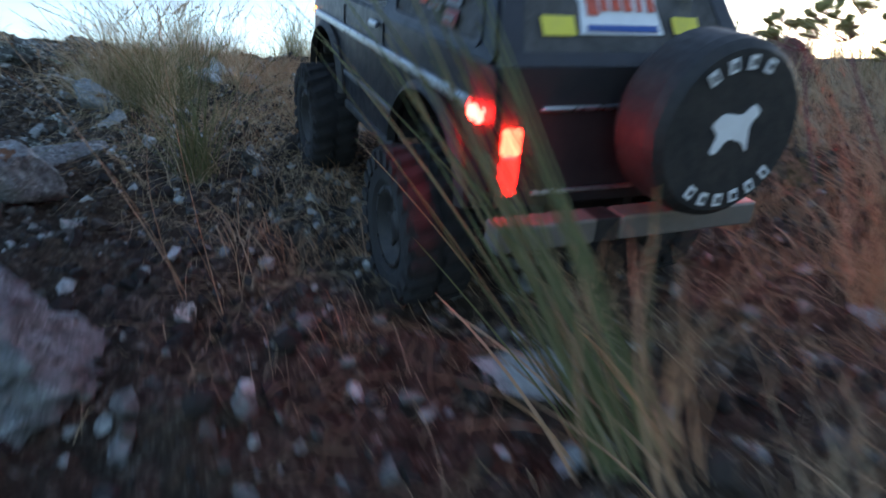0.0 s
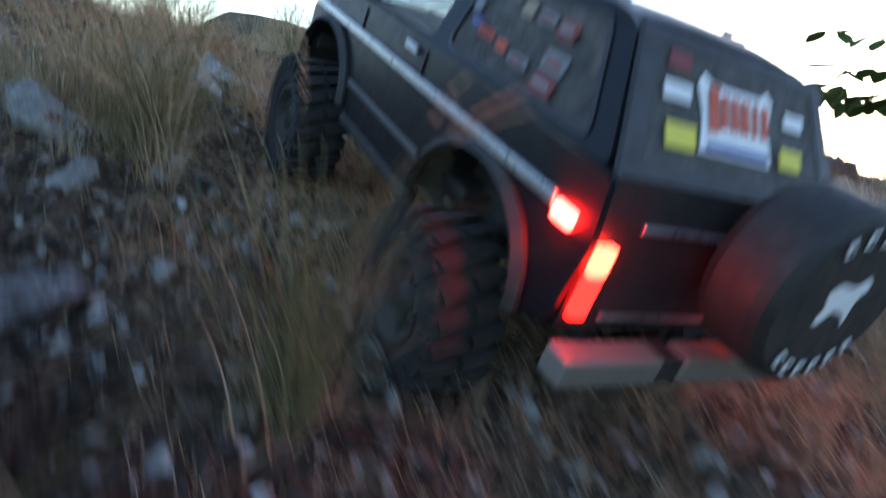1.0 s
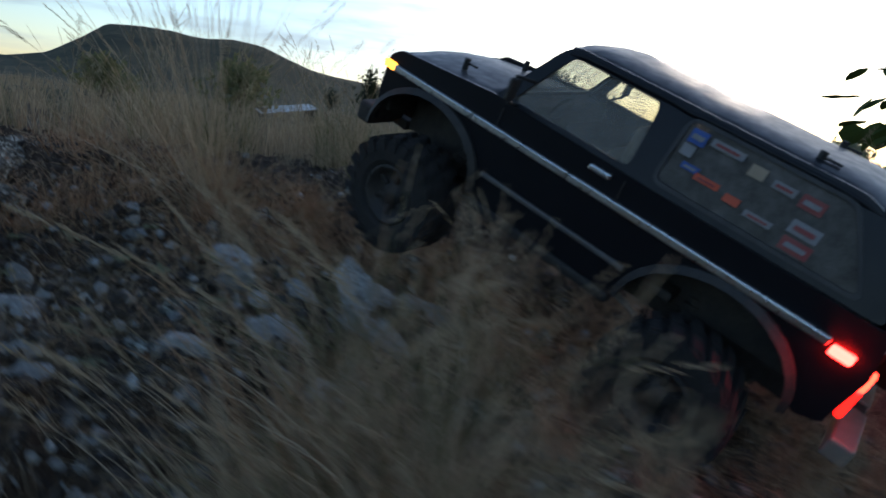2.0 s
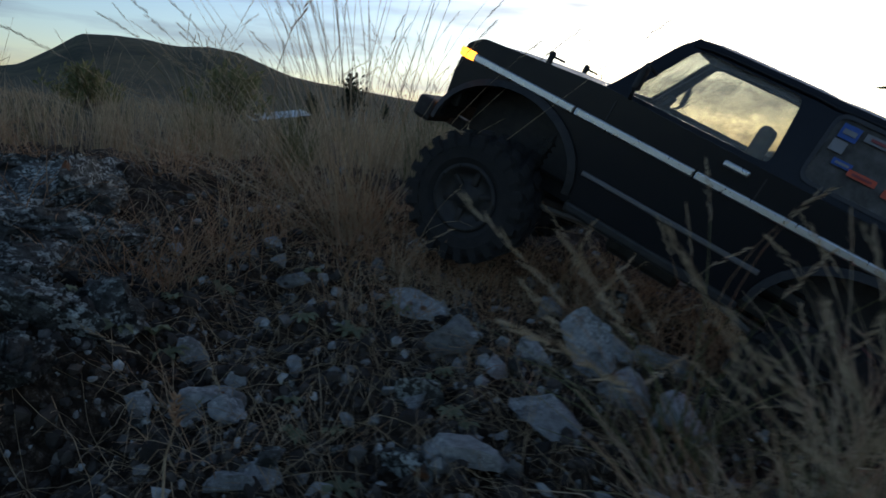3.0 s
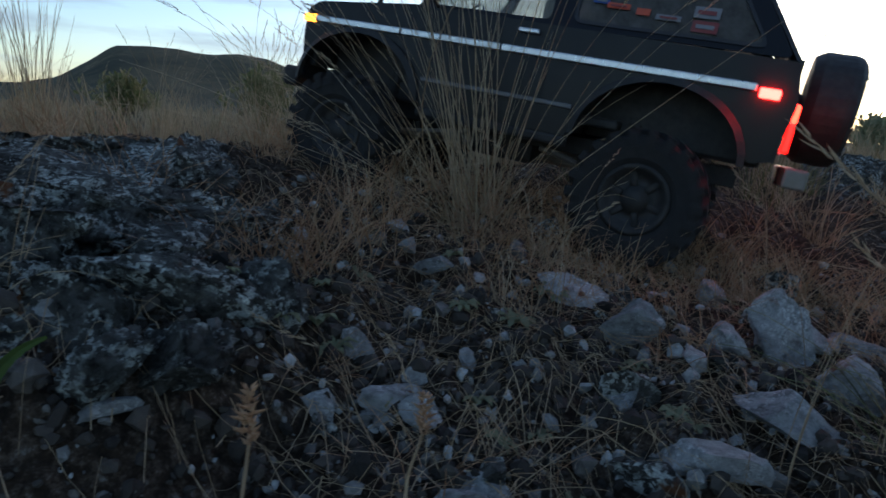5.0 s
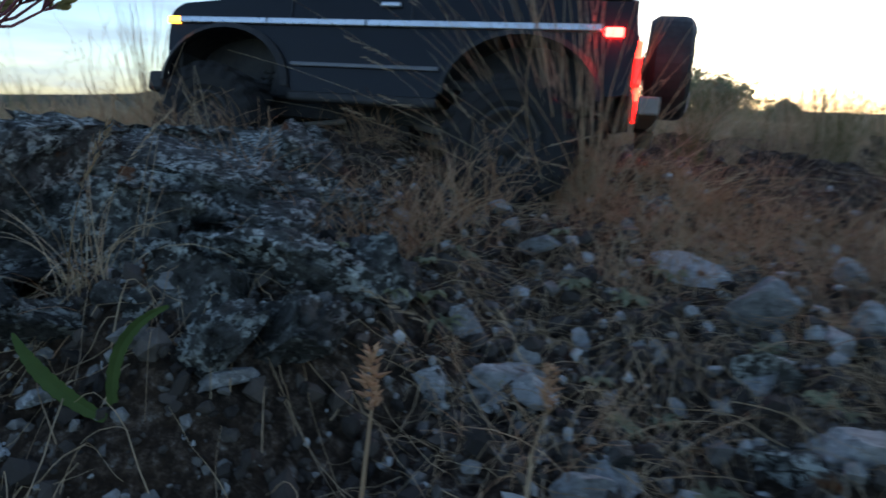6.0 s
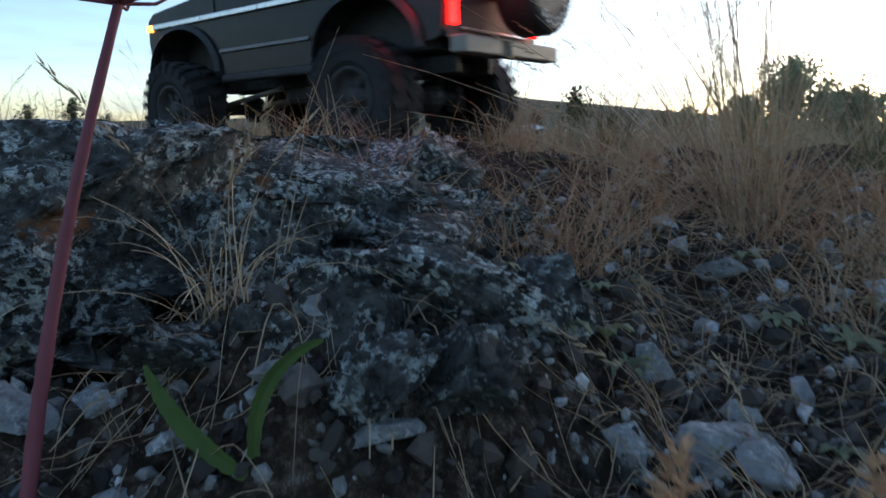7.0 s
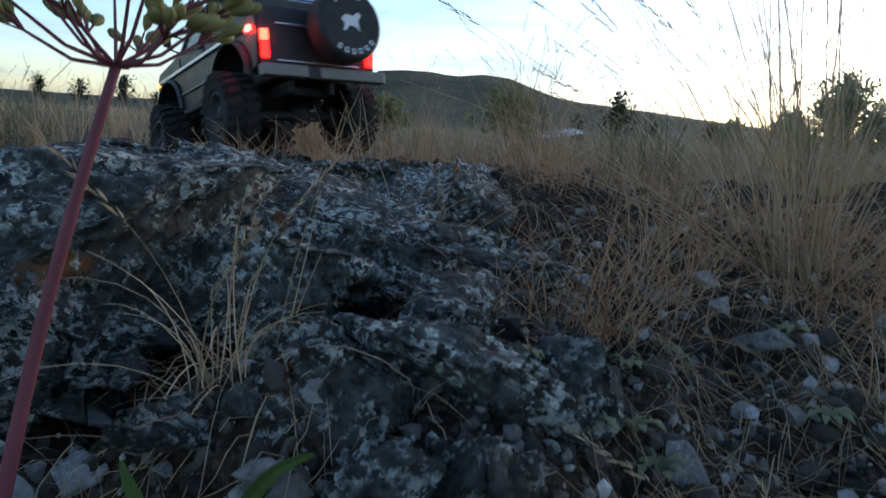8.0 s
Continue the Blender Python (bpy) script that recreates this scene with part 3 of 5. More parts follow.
    ext = bmesh.ops.extrude_face_region(bm, geom=list(bm.faces))
    for v in ext["geom"]:
        if isinstance(v, bmesh.types.BMVert):
            v.co.z -= 0.004
    part("roof", bm, BODY, truck, "dusty dark grey roof", True)
    for s in (1, -1):
        bm = bmesh.new()
        rod(bm, (-0.15, s * 0.05, 0.264), (-0.15, s * 0.05, 0.27), 0.003, 8)
        box(bm, (-0.158, s * 0.05, 0.266), (0.014, 0.003, 0.002), 0.0008)
        part("body_pin", bm, PLASTIC, truck)
        bm = bmesh.new()
        rod(bm, (0.165, s * 0.055, 0.19), (0.165, s * 0.055, 0.202), 0.003, 8)
        box(bm, (0.158, s * 0.055, 0.198), (0.014, 0.003, 0.002), 0.0008)
        part("body_pin", bm, PLASTIC, truck)
    shield = [(-0.091, 0.0), (0.091, 0.0), (0.074, 1.0), (-0.074, 1.0)]
    hole = soften([(-0.082, 0.1), (0.082, 0.1), (0.068, 0.9), (-0.068, 0.9)], 0.01, 3)
    def lay3(u, v, d):
        return Vector((0.1 - 0.047 * v + d, u, 0.194 + 0.066 * v))
    part("windshield_frame", plate(shield, [hole], lay3, 0.004), BODY, truck)
    part("windshield", plate(hole, [], lambda u, v, d: lay3(u, v, d) - Vector((0.002, 0, 0)), 0.001), GLASS, truck, "clear windshield").visible_shadow = False
    back = [(-0.091, 0.0), (0.091, 0.0), (0.073, 1.0), (-0.073, 1.0)]
    hole = soften([(-0.075, 0.12), (0.075, 0.12), (0.063, 0.9), (-0.063, 0.9)], 0.01, 3)
    def lay4(u, v, d):
        return Vector((-0.252 + 0.044 * v - d, u, 0.194 + 0.064 * v))
    part("rear_frame", plate(back, [hole], lay4, 0.004), BLACKP, truck)
    part("rear_window", plate(hole, [], lambda u, v, d: lay4(u, v, d) + Vector((0.001, 0, 0)), 0.001), SMOKE, truck, "smoked rear window")
    u, v = Vector((0, -1, 0)), Vector((0.044, 0, 0.064)).normalized()
    def rear(uu, vv):
        return Vector((-0.2515 + 0.044 * vv, uu, 0.194 + 0.064 * vv))
    shape = [(-0.5, 0.38), (-0.42, 0.5), (-0.3, 0.4), (0.3, 0.4), (0.42, 0.5), (0.5, 0.38), (0.44, 0.0), (0.48, -0.45), (-0.48, -0.45), (-0.44, 0.0)]
    def lay5(a, b, d):
        return rear(0.006, 0.5) + u * a * 0.062 + v * b * 0.042 + u.cross(v) * (0.001 + d)
    badge = part("sticker", plate(shape, [], lay5, 0.0006), WHITE, truck, "large white sticker with orange print")
    for k, w in enumerate((0.009, 0.006, 0.007, 0.007, 0.004, 0.006)):
        sticker(badge, rear(0.0255 - 0.0085 * k, 0.55) + u.cross(v) * 0.001, u, v, w * 0.85, 0.017 if k else 0.023, ORANGE, "print")
    sticker(badge, rear(0.006, 0.3) + u.cross(v) * 0.001, u, v, 0.05, 0.004, BLUE, "print")
    for a, b, w, h, mat in ((0.05, 0.32, 0.022, 0.012, YELLOW), (0.052, 0.6, 0.02, 0.008, WHITE), (-0.042, 0.34, 0.02, 0.011, YELLOW), (-0.045, 0.62, 0.018, 0.008, WHITE), (0.05, 0.8, 0.016, 0.008, REDV)):
        sticker(truck, rear(a, b), u, v, w, h, mat)
    # rear bumper: bare channel with a dark middle
    for y0, y1, mat in ((0.03, 0.097, STEEL), (-0.097, 0.012, STEEL)):
        bm = bmesh.new()
        box(bm, (-0.272, (y0 + y1) / 2, 0.103), (0.018, y1 - y0, 0.0165), 0.002)
        part("rear_bumper", bm, mat, truck, "bare metal bumper bar")
    bm = bmesh.new()
    box(bm, (-0.270, 0.021, 0.102), (0.018, 0.0178, 0.016), 0.001)
    part("hitch_mount", bm, PLASTIC, truck)
    # spare wheel under a soft cover
    bm = bmesh.new()
    prev = first = None
    prof = [(0.0, -0.309), (0.046, -0.309), (0.0505, -0.305), (0.052, -0.299), (0.052, -0.274), (0.047, -0.266), (0.0, -0.264)]
    for i in range(40):
        a = 2 * math.pi * i / 40
        col = [bm.verts.new((x, -0.027 + r * math.cos(a), 0.169 + r * math.sin(a))) for r, x in prof]
        if prev:
            for k in range(len(prof) - 1):
                bm.faces.new((prev[k], prev[k + 1], col[k + 1], col[k]))
        first = first or col
        prev = col
    for k in range(len(prof) - 1):
        bm.faces.new((prev[k], prev[k + 1], first[k + 1], first[k]))
    bmesh.ops.remove_doubles(bm, verts=bm.verts, dist=1e-5)
    spare = part("spare_wheel", bm, PLASTIC, truck, "spare wheel under a black cover with white marks")
    bm = bmesh.new()
    rod(bm, (-0.268, -0.027, 0.169), (-0.25, -0.027, 0.168), 0.012, 12)
    part("spare_carrier", bm, PLASTIC, truck)
    for a0, count, step in ((52, 4, 19), (218, 6, 17)):
        for i in range(count):
            a = radians(a0 + step * i)
            c, s = math.cos(a), math.sin(a)
            at = Vector((-0.3092, -0.027 + 0.039 * c, 0.169 + 0.039 * s))
            sticker(spare, at, (0, -s, c), (0, c, s), 0.0058, 0.0076, WHITE, "mark")
            sticker(spare, at, (0, -s, c), (0, c, s), 0.0024, 0.0036, PLASTIC, "mark", 0.0016)
    blob = soften([(-0.02, 0.006), (-0.012, 0.014), (0.004, 0.012), (0.012, 0.02), (0.019, 0.014), (0.012, 0.006), (0.015, -0.014), (0.009, -0.006), (-0.004, -0.003), (-0.012, -0.014), (-0.017, -0.012), (-0.013, -0.001)], 0.003, 2)
    part("emblem", plate(blob, [], lambda a, b, d: Vector((-0.3098 - d, -0.027 - a * 0.85, 0.169 + b * 0.85)), 0.0006), WHITE, spare)
    # running gear
    bm = bmesh.new()
    for s in (1, -1):
        box(bm, (-0.01, s * 0.032, 0.092), (0.44, 0.008, 0.018), 0.001)
    for x in (0.2, 0.08, -0.08, -0.2):
        box(bm, (x, 0, 0.09), (0.014, 0.07, 0.012), 0.001)
    part("chassis_frame", bm, PLASTIC, truck)
    bm = bmesh.new()
    box(bm, (0.005, 0, 0.08), (0.075, 0.06, 0.036), 0.006)
    part("gearbox", bm, PLASTIC, truck)
    bm = bmesh.new()
    box(bm, (-0.165, 0, 0.135), (0.16, 0.105, 0.06), 0.004)
    part("rear_tray", bm, PLASTIC, truck)
    bm = bmesh.new()
    box(bm, (0.15, 0, 0.135), (0.13, 0.1, 0.07), 0.004)
    part("front_tray", bm, PLASTIC, truck)
    bm = bmesh.new()
    box(bm, (-0.02, 0, 0.118), (0.2, 0.15, 0.01), 0.003)
    box(bm, (0.005, -0.02, 0.14), (0.12, 0.05, 0.04), 0.004)
    part("interior_tray", bm, PLASTIC, truck)
    for s in (1, -1):
        bm = bmesh.new()
        box(bm, (0.0, s * 0.04, 0.165), (0.045, 0.042, 0.02), 0.006)
        box(bm, (-0.026, s * 0.04, 0.195), (0.012, 0.042, 0.06), 0.006)
        part("seat", bm, TAN, truck)
    bm = bmesh.new()
    box(bm, (0.082, 0, 0.186), (0.03, 0.165, 0.02), 0.004)
    part("dashboard", bm, PLASTIC, truck)
    bm = bmesh.new()
    bmesh.ops.create_cone(bm, segments=20, radius1=0.014, radius2=0.014, depth=0.003, matrix=Matrix.Translation((0.058, 0.04, 0.2)) @ Matrix.Rotation(radians(65), 4, "Y"))
    part("steering_wheel", bm, PLASTIC, truck)
    for cx in (AXLE, -AXLE):
        bm = bmesh.new()
        rod(bm, (cx, -0.08, TYRE_R), (cx, 0.08, TYRE_R), 0.008, 12)
        bmesh.ops.create_uvsphere(bm, u_segments=14, v_segments=8, radius=0.019, matrix=Matrix.Translation((cx, -0.012, TYRE_R)))
        for s in (1, -1):
            box(bm, (cx, s * 0.07, TYRE_R), (0.02, 0.016, 0.032), 0.004)
        part("axle", bm, PLASTIC, truck)
        d = -1 if cx > 0 else 1
        for s in (1, -1):
            bm = bmesh.new()
            rod(bm, (cx, s * 0.05, TYRE_R + 0.002), (cx + d * 0.115, s * 0.035, 0.082), 0.0032, 8)
            part("link_arm", bm, STEEL, truck, "bare metal link arm")
            bm = bmesh.new()
            rod(bm, (cx + d * 0.012, s * 0.055, TYRE_R + 0.006), (cx + d * 0.03, s * 0.042, 0.15), 0.0065, 12)
            for k in range(9):
                z = 0.075 + 0.0065 * k
                q = (z - 0.066) / 0.084
                p = Vector((cx + d * (0.012 + 0.018 * q), s * (0.055 - 0.013 * q), z))
                rod(bm, p, p + Vector((0, 0, 0.0024)), 0.0088, 12)
            part("shock_absorber", bm, PLASTIC, truck)
        bm = bmesh.new()
        rod(bm, (cx + d * 0.02, -0.012, TYRE_R + 0.004), (d * 0.035 + 0.005, 0.0, 0.075), 0.004, 8)
        part("drive_shaft", bm, STEEL, truck)
    wheels = [build_wheel(truck, x, y) for x in (AXLE, -AXLE) for y in (TRACK, -TRACK)]
    return truck, wheels


truck, wheels = build_truck()


# ---- rocks ----
def rock_mesh(seed, detail=3, cuts=9, grain=0.08, flat=0.7):
    """A broken stone about 1 across: a ball cut by random planes, then roughened."""
    rng = np.random.RandomState(seed)
    bm = bmesh.new()
    bmesh.ops.create_icosphere(bm, subdivisions=detail, radius=0.62)
    p = np.array([v.co[:] for v in bm.verts])
    for k in range(cuts):
        n = rng.normal(size=3)
        n /= np.linalg.norm(n)
        d = rng.uniform(0.2, 0.44)
        over = np.clip(p @ n - d, 0, None)
        p = p - np.outer(over, n)
    for v, q in zip(bm.verts, p):
        s = Vector(q) * 2.6 + Vector((seed * 3.1, seed * 1.7, 0))
        f = 1 + grain * (noise.noise(s) + 0.55 * noise.noise(s * 2.3) + 0.35 * noise.noise(s * 5.1) + 0.25 * noise.noise(s * 11.0))
        if detail > 3:
            f += grain * (0.5 * abs(noise.noise(s * 4.0)) - 0.75 * abs(noise.noise(s * 7.0 + Vector((5, 1, 2)))) - 0.5 * abs(noise.noise(s * 13.0)) + 0.5 * noise.noise(s * 23.0))
        v.co = (q[0] * f, q[1] * f, q[2] * f * flat)
    me = bpy.data.meshes.new("stone")
    bm.to_mesh(me)
    bm.free()
    me.polygons.foreach_set("use_smooth", [detail > 4] * len(me.polygons))
    return me


def lay_rock(name, me, mat, x, y, size, turn=(0, 0, 0), sink=0.3, stretch=(1, 1, 1), label="", category="rock", group="", top=None):
    """Beds a stone into the ground, or sets its crown at the height top."""
    ob = new(name, me)
    if not me.materials:
        me.materials.append(mat)
    ob.scale = [size * s for s in stretch]
    ob.rotation_euler = [radians(a) for a in turn]
    z = at_ground(x, y) + size * stretch[2] * (0.33 - sink)
    if top is not None:
        m = Matrix.LocRotScale(None, ob.rotation_euler, ob.scale)
        z = top - max((m @ v.co).z for v in me.vertices)
    ob.location = (x, y, z)
    return tagged(ob, label, category, group)


def build_outcrops():
    """The low rock ledge, the broken knob before it, and boulders down the slope."""
    ledge = [(-0.215, 0.63, 0.2, 20, -0.112), (-0.235, 0.52, 0.22, 70, -0.104), (-0.285, 0.425, 0.22, 35, -0.1), (-0.335, 0.33, 0.21, 100, -0.102), (-0.42, 0.26, 0.24, 10, -0.106),
             (-0.36, 0.5, 0.24, 60, -0.108), (-0.55, 0.22, 0.26, 40, -0.11), (-0.27, 0.36, 0.13, 130, -0.135), (-0.32, 0.27, 0.13, 80, -0.14), (-0.22, 0.44, 0.12, 15, -0.14)]
    for k, (x, y, s, a, top) in enumerate(ledge):
        me = rock_mesh(40 + k, 5, 14, 0.2, 0.8)
        lay_rock("ledge_rock", me, ROCK, x, y, s, (8 * math.sin(k * 2.1), 7 * math.cos(k * 1.3), a), 0.5, (1.25, 1.0, 0.8),
                 "dark lichen-spotted bedrock of the low ledge", "rock", "rocks of the ledge", top)
    knob = [(-0.135, 0.305, 0.085, 30), (-0.165, 0.275, 0.075, 80), (-0.125, 0.262, 0.06, 140), (-0.195, 0.305, 0.075, 15), (-0.1, 0.33, 0.06, 55),
            (-0.16, 0.34, 0.07, 100), (-0.215, 0.245, 0.05, 60), (-0.145, 0.24, 0.045, 20)]
    for k, (x, y, s, a) in enumerate(knob):
        me = rock_mesh(60 + k, 5, 16, 0.2, 0.8)
        lay_rock("knob_rock", me, ROCK, x, y, s, (20 * math.sin(k * 1.7), 16 * math.cos(k * 2.3), a), 0.32, (1.1, 0.9, 0.85),
                 "cracked dark rock with pale lichen", "rock", "rocks of the broken knob")
    for k, (x, y, s, a, mat, label) in enumerate(((0.745, -0.6, 0.15, 20, BOULDER, "large pale grey weathered boulder"), (0.47, -0.27, 0.12, 70, BOULDER, "grey weathered boulder on the slope"),
                                                  (0.56, -0.36, 0.13, 110, BOULDER, "grey weathered boulder on the slope"),
                                                  (1.33, 1.12, 0.3, 30, RED, "dark red-brown rock in dry grass"), (1.55, 1.3, 0.25, 80, RED, "red-brown rock in dry grass"),
                                                  (1.2, 0.75, 0.16, 10, RED, "red-brown rock in dry grass"), (0.75, 1.25, 0.2, 50, ROCK, "dark rock in dry grass"))):
        me = rock_mesh(80 + k, 5, 10, 0.14, 0.8)
        lay_rock("boulder", me, mat, x, y, s, (6 * k, -5 * k, a), 0.14 if k < 3 else 0.3, (1.15, 0.9, 0.85), label, "rock")


build_outcrops()

PALE_STONES = [rock_mesh(100 + k, 4, 12, 0.09, 0.8) for k in range(7)]
GREY_STONES = [rock_mesh(120 + k, 3, 10, 0.1, 0.75) for k in range(9)]
for _m in PALE_STONES:
    _m.materials.append(PALE)
for _m in GREY_STONES[:7]:
    _m.materials.append(ROCK)


def build_stones():
    # the pale blocks below the ledge: x, y, size, stretch, turn
    blocks = [(0.109, 0.425, 0.056, (0.95, 0.6, 1.0), (14, 6, -10)), (0.178, 0.425, 0.043, (1.0, 0.7, 0.75), (5, 12, 20)), (0.23, 0.445, 0.062, (0.85, 0.6, 1.15), (8, -6, 15)),
              (0.172, 0.335, 0.067, (1.15, 0.8, 0.7), (6, 8, 10)), (0.245, 0.378, 0.054, (0.75, 0.75, 1.05), (10, 14, 40)), (0.116, 0.283, 0.043, (1.1, 0.85, 0.85), (8, 0, 15)),
              (0.31, 0.46, 0.06, (1.15, 0.7, 0.8), (6, 12, 5)), (0.09, 0.338, 0.032, (0.9, 0.7, 0.9), (0, 12, 60)), (0.212, 0.54, 0.034, (1.05, 0.8, 0.9), (0, 0, 35)),
              (0.088, 0.486, 0.052, (1.3, 0.75, 0.45), (5, 4, 0)), (-0.022, 0.302, 0.027, (1.05, 0.8, 0.85), (12, 5, -15)), (-0.066, 0.292, 0.023, (1.1, 0.85, 0.85), (20, 0, 15)),
              (-0.001, 0.242, 0.023, (1, 0.8, 0.95), (0, 10, 40)), (0.149, 0.392, 0.027, (1.1, 0.8, 0.8), (15, 0, 70)), (-0.037, 0.297, 0.014, (1.1, 0.8, 0.6), (0, 0, 30)),
              (0.275, 0.365, 0.049, (1.1, 0.8, 0.85), (0, 14, 0)), (0.012, 0.254, 0.022, (1.1, 0.9, 0.75), (0, 0, 50)), (0.034, 0.352, 0.016, (1, 0.8, 1), (10, 0, 10)),
              (-0.125, 0.5, 0.02, (1.1, 0.8, 0.9), (0, 12, 20)), (-0.166, 0.49, 0.023, (1, 0.9, 0.9), (0, 0, 75)), (-0.032, 0.305, 0.027, (1.1, 0.8, 0.75), (5, 0, 25)),
              (-0.046, 0.297, 0.018, (1.2, 0.8, 0.5), (0, 0, 0)), (-0.285, 0.272, 0.032, (1.4, 0.7, 0.5), (0, 0, 15)), (-0.172, 0.262, 0.023, (1.1, 0.7, 0.8), (12, 8, 30)),
              (-0.159, 0.258, 0.01, (0.9, 0.8, 1.2), (0, 15, 0)), (-0.052, 0.545, 0.026, (1.1, 0.8, 0.8), (0, 0, 25)), (-0.135, 0.236, 0.02, (1.1, 0.8, 0.7), (0, 0, 60)),
              (0.015, 0.323, 0.013, (1, 0.9, 0.8), (0, 0, 0)), (-0.022, 0.487, 0.032, (1.15, 0.7, 0.65), (0, 8, -10)), (-0.09, 0.348, 0.013, (1, 0.9, 0.9), (0, 0, 45)),
              (0.007, 0.372, 0.02, (0.9, 0.8, 1.0), (10, 0, 80)), (-0.21, 0.205, 0.018, (1.3, 0.8, 0.7), (0, 0, 30)), (-0.24, 0.23, 0.023, (1.5, 0.8, 0.6), (0, 0, -20)),
              (-0.2, 0.222, 0.016, (1.2, 0.8, 0.8), (10, 0, 70)), (-0.255, 0.21, 0.022, (1.1, 0.8, 0.9), (0, 20, 10)), (-0.225, 0.255, 0.018, (1.2, 0.7, 0.8), (14, 0, 50)),
              (0.31, 0.015, 0.086, (1.15, 0.75, 0.8), (10, 8, 25)), (0.258, 0.455, 0.041, (1.1, 0.8, 0.7), (0, 10, 60)), (0.42, 0.02, 0.027, (1, 1, 0.8), (0, 0, 10)),
              (1.068, -0.48, 0.082, (1.4, 0.7, 0.5), (6, 0, 10)), (1.1, -0.535, 0.031, (1.2, 0.8, 0.8), (0, 0, 60)), (1.3, -0.305, 0.036, (0.9, 0.8, 1.1), (0, 0, 15))]
    for k, (x, y, s, st, turn) in enumerate(blocks):
        lay_rock("stone", PALE_STONES[k % 7], PALE, x, y, s, turn, 0.14, st, "pale broken stone lying on the dark slope" if s > 0.03 else "small pale stone on the dark soil", "stone", "pale stones on the slope")
    rng = np.random.RandomState(6)
    for k in range(40):
        x, y = rng.uniform(0.75, 1.7), rng.uniform(0.2, 1.3)
        if min(math.hypot(w[1] - x, w[2] - y) for w in DRIVE) > 0.22:
            lay_rock("stone", GREY_STONES[7 + k % 2], RED, x, y, rng.uniform(0.03, 0.09), tuple(rng.uniform(0, 360, 3)), 0.15, (1, 0.9, 0.8), "reddish broken stone on the far slope", "stone", "reddish stones")
    rng = np.random.RandomState(5)
    for k in range(250):
        a = rng.uniform(0, 1)
        # strewn round the strip that the slope shows
        cx, cy = np.interp(a, [0, 0.35, 0.7, 1], [0.95, 0.4, 0.05, -0.25]), np.interp(a, [0, 0.35, 0.7, 1], [-0.35, 0.1, 0.38, 0.4])
        x, y = cx + rng.normal() * 0.24, cy + rng.normal() * 0.22
        if x < -0.15 and y > 0.3 and rng.uniform() < 0.85:
            continue
        s = 0.01 + 0.026 * rng.uniform() ** 2.6
        pale = rng.uniform() < 0.2
        lay_rock("stone", (PALE_STONES if pale else GREY_STONES)[k % 7], PALE, x, y, s, tuple(rng.uniform(0, 360, 3)), 0.12, tuple(rng.uniform(0.7, 1.2, 3)),
                 "small pale stone on the dark soil" if pale else "small lichened grey stone on the dark soil", "stone", "loose stones on the slope")


build_stones()


def chips(name, count, mat, seed, lo, hi, label, patch=None):
    """Gravel: small broken chips, joined."""
    rng = np.random.RandomState(seed)
    bm = bmesh.new()
    bmesh.ops.create_icosphere(bm, subdivisions=1, radius=1.0)
    ico = np.array([v.co[:] for v in bm.verts])
    tri = np.array([[v.index for v in f.verts] for f in bm.faces])
    bm.free()
    a = rng.uniform(0, 1, count)
    x = np.interp(a, [0, 0.35, 0.7, 1], [1.0, 0.4, 0.05, -0.25]) + rng.normal(size=count) * 0.26
    y = np.interp(a, [0, 0.35, 0.7, 1], [-0.4, 0.1, 0.38, 0.42]) + rng.normal(size=count) * 0.24
    if patch:
        x = rng.uniform(patch[0], patch[1], count)
        y = rng.uniform(patch[2], patch[3], count)
    off = (x < -0.15) & (y > 0.3) & (rng.uniform(size=count) < 0.8)
    x, y = x[~off], y[~off]
    count = len(x)
    s = lo + (hi - lo) * rng.uniform(size=count) ** 2.5
    z = ground_height(x, y)
    shape = ico[None] * rng.uniform(0.55, 1.25, (count, 12, 1)) * rng.uniform(0.45, 1.1, (count, 1, 3))
    t, u = rng.uniform(0, 6.28, (2, count))
    c, w = np.cos(t)[:, None], np.sin(t)[:, None]
    shape = np.stack([shape[..., 0] * c - shape[..., 1] * w, shape[..., 0] * w + shape[..., 1] * c, shape[..., 2]], -1)
    c, w = np.cos(u)[:, None], np.sin(u)[:, None]
    shape = np.stack([shape[..., 0], shape[..., 1] * c - shape[..., 2] * w, shape[..., 1] * w + shape[..., 2] * c], -1)
    v = shape * s[:, None, None] + np.stack([x, y, z + 0.25 * s], -1)[:, None]
    f = tri[None] + (np.arange(count) * 12)[:, None, None]
    tagged(new(name, mesh_of(name, v.reshape(-1, 3).tolist(), f.reshape(-1, 3).tolist(), mat)), label, "gravel", kind="stuff")


def chip_material(name, dark, mid, light):
    n = Nodes(name)
    col = n.ramp(n.random(True), [(0.0, dark), (0.72, mid), (0.9, tuple(0.5 * (a + b) for a, b in zip(mid, light))), (1.0, light)])
    at = n.place(True)
    col = n.mix(n.ramp(n.noise(170, 6, 0.7, at), [(0.35, 0.0), (0.7, 0.8)]), col, tuple(c * 0.45 for c in mid))
    n.set(Base_Color=col, Roughness=0.9, Specular_IOR_Level=0.2)
    return n.bump(n.noise(300, 6, 0.7, at), 0.6, 0.002).mat


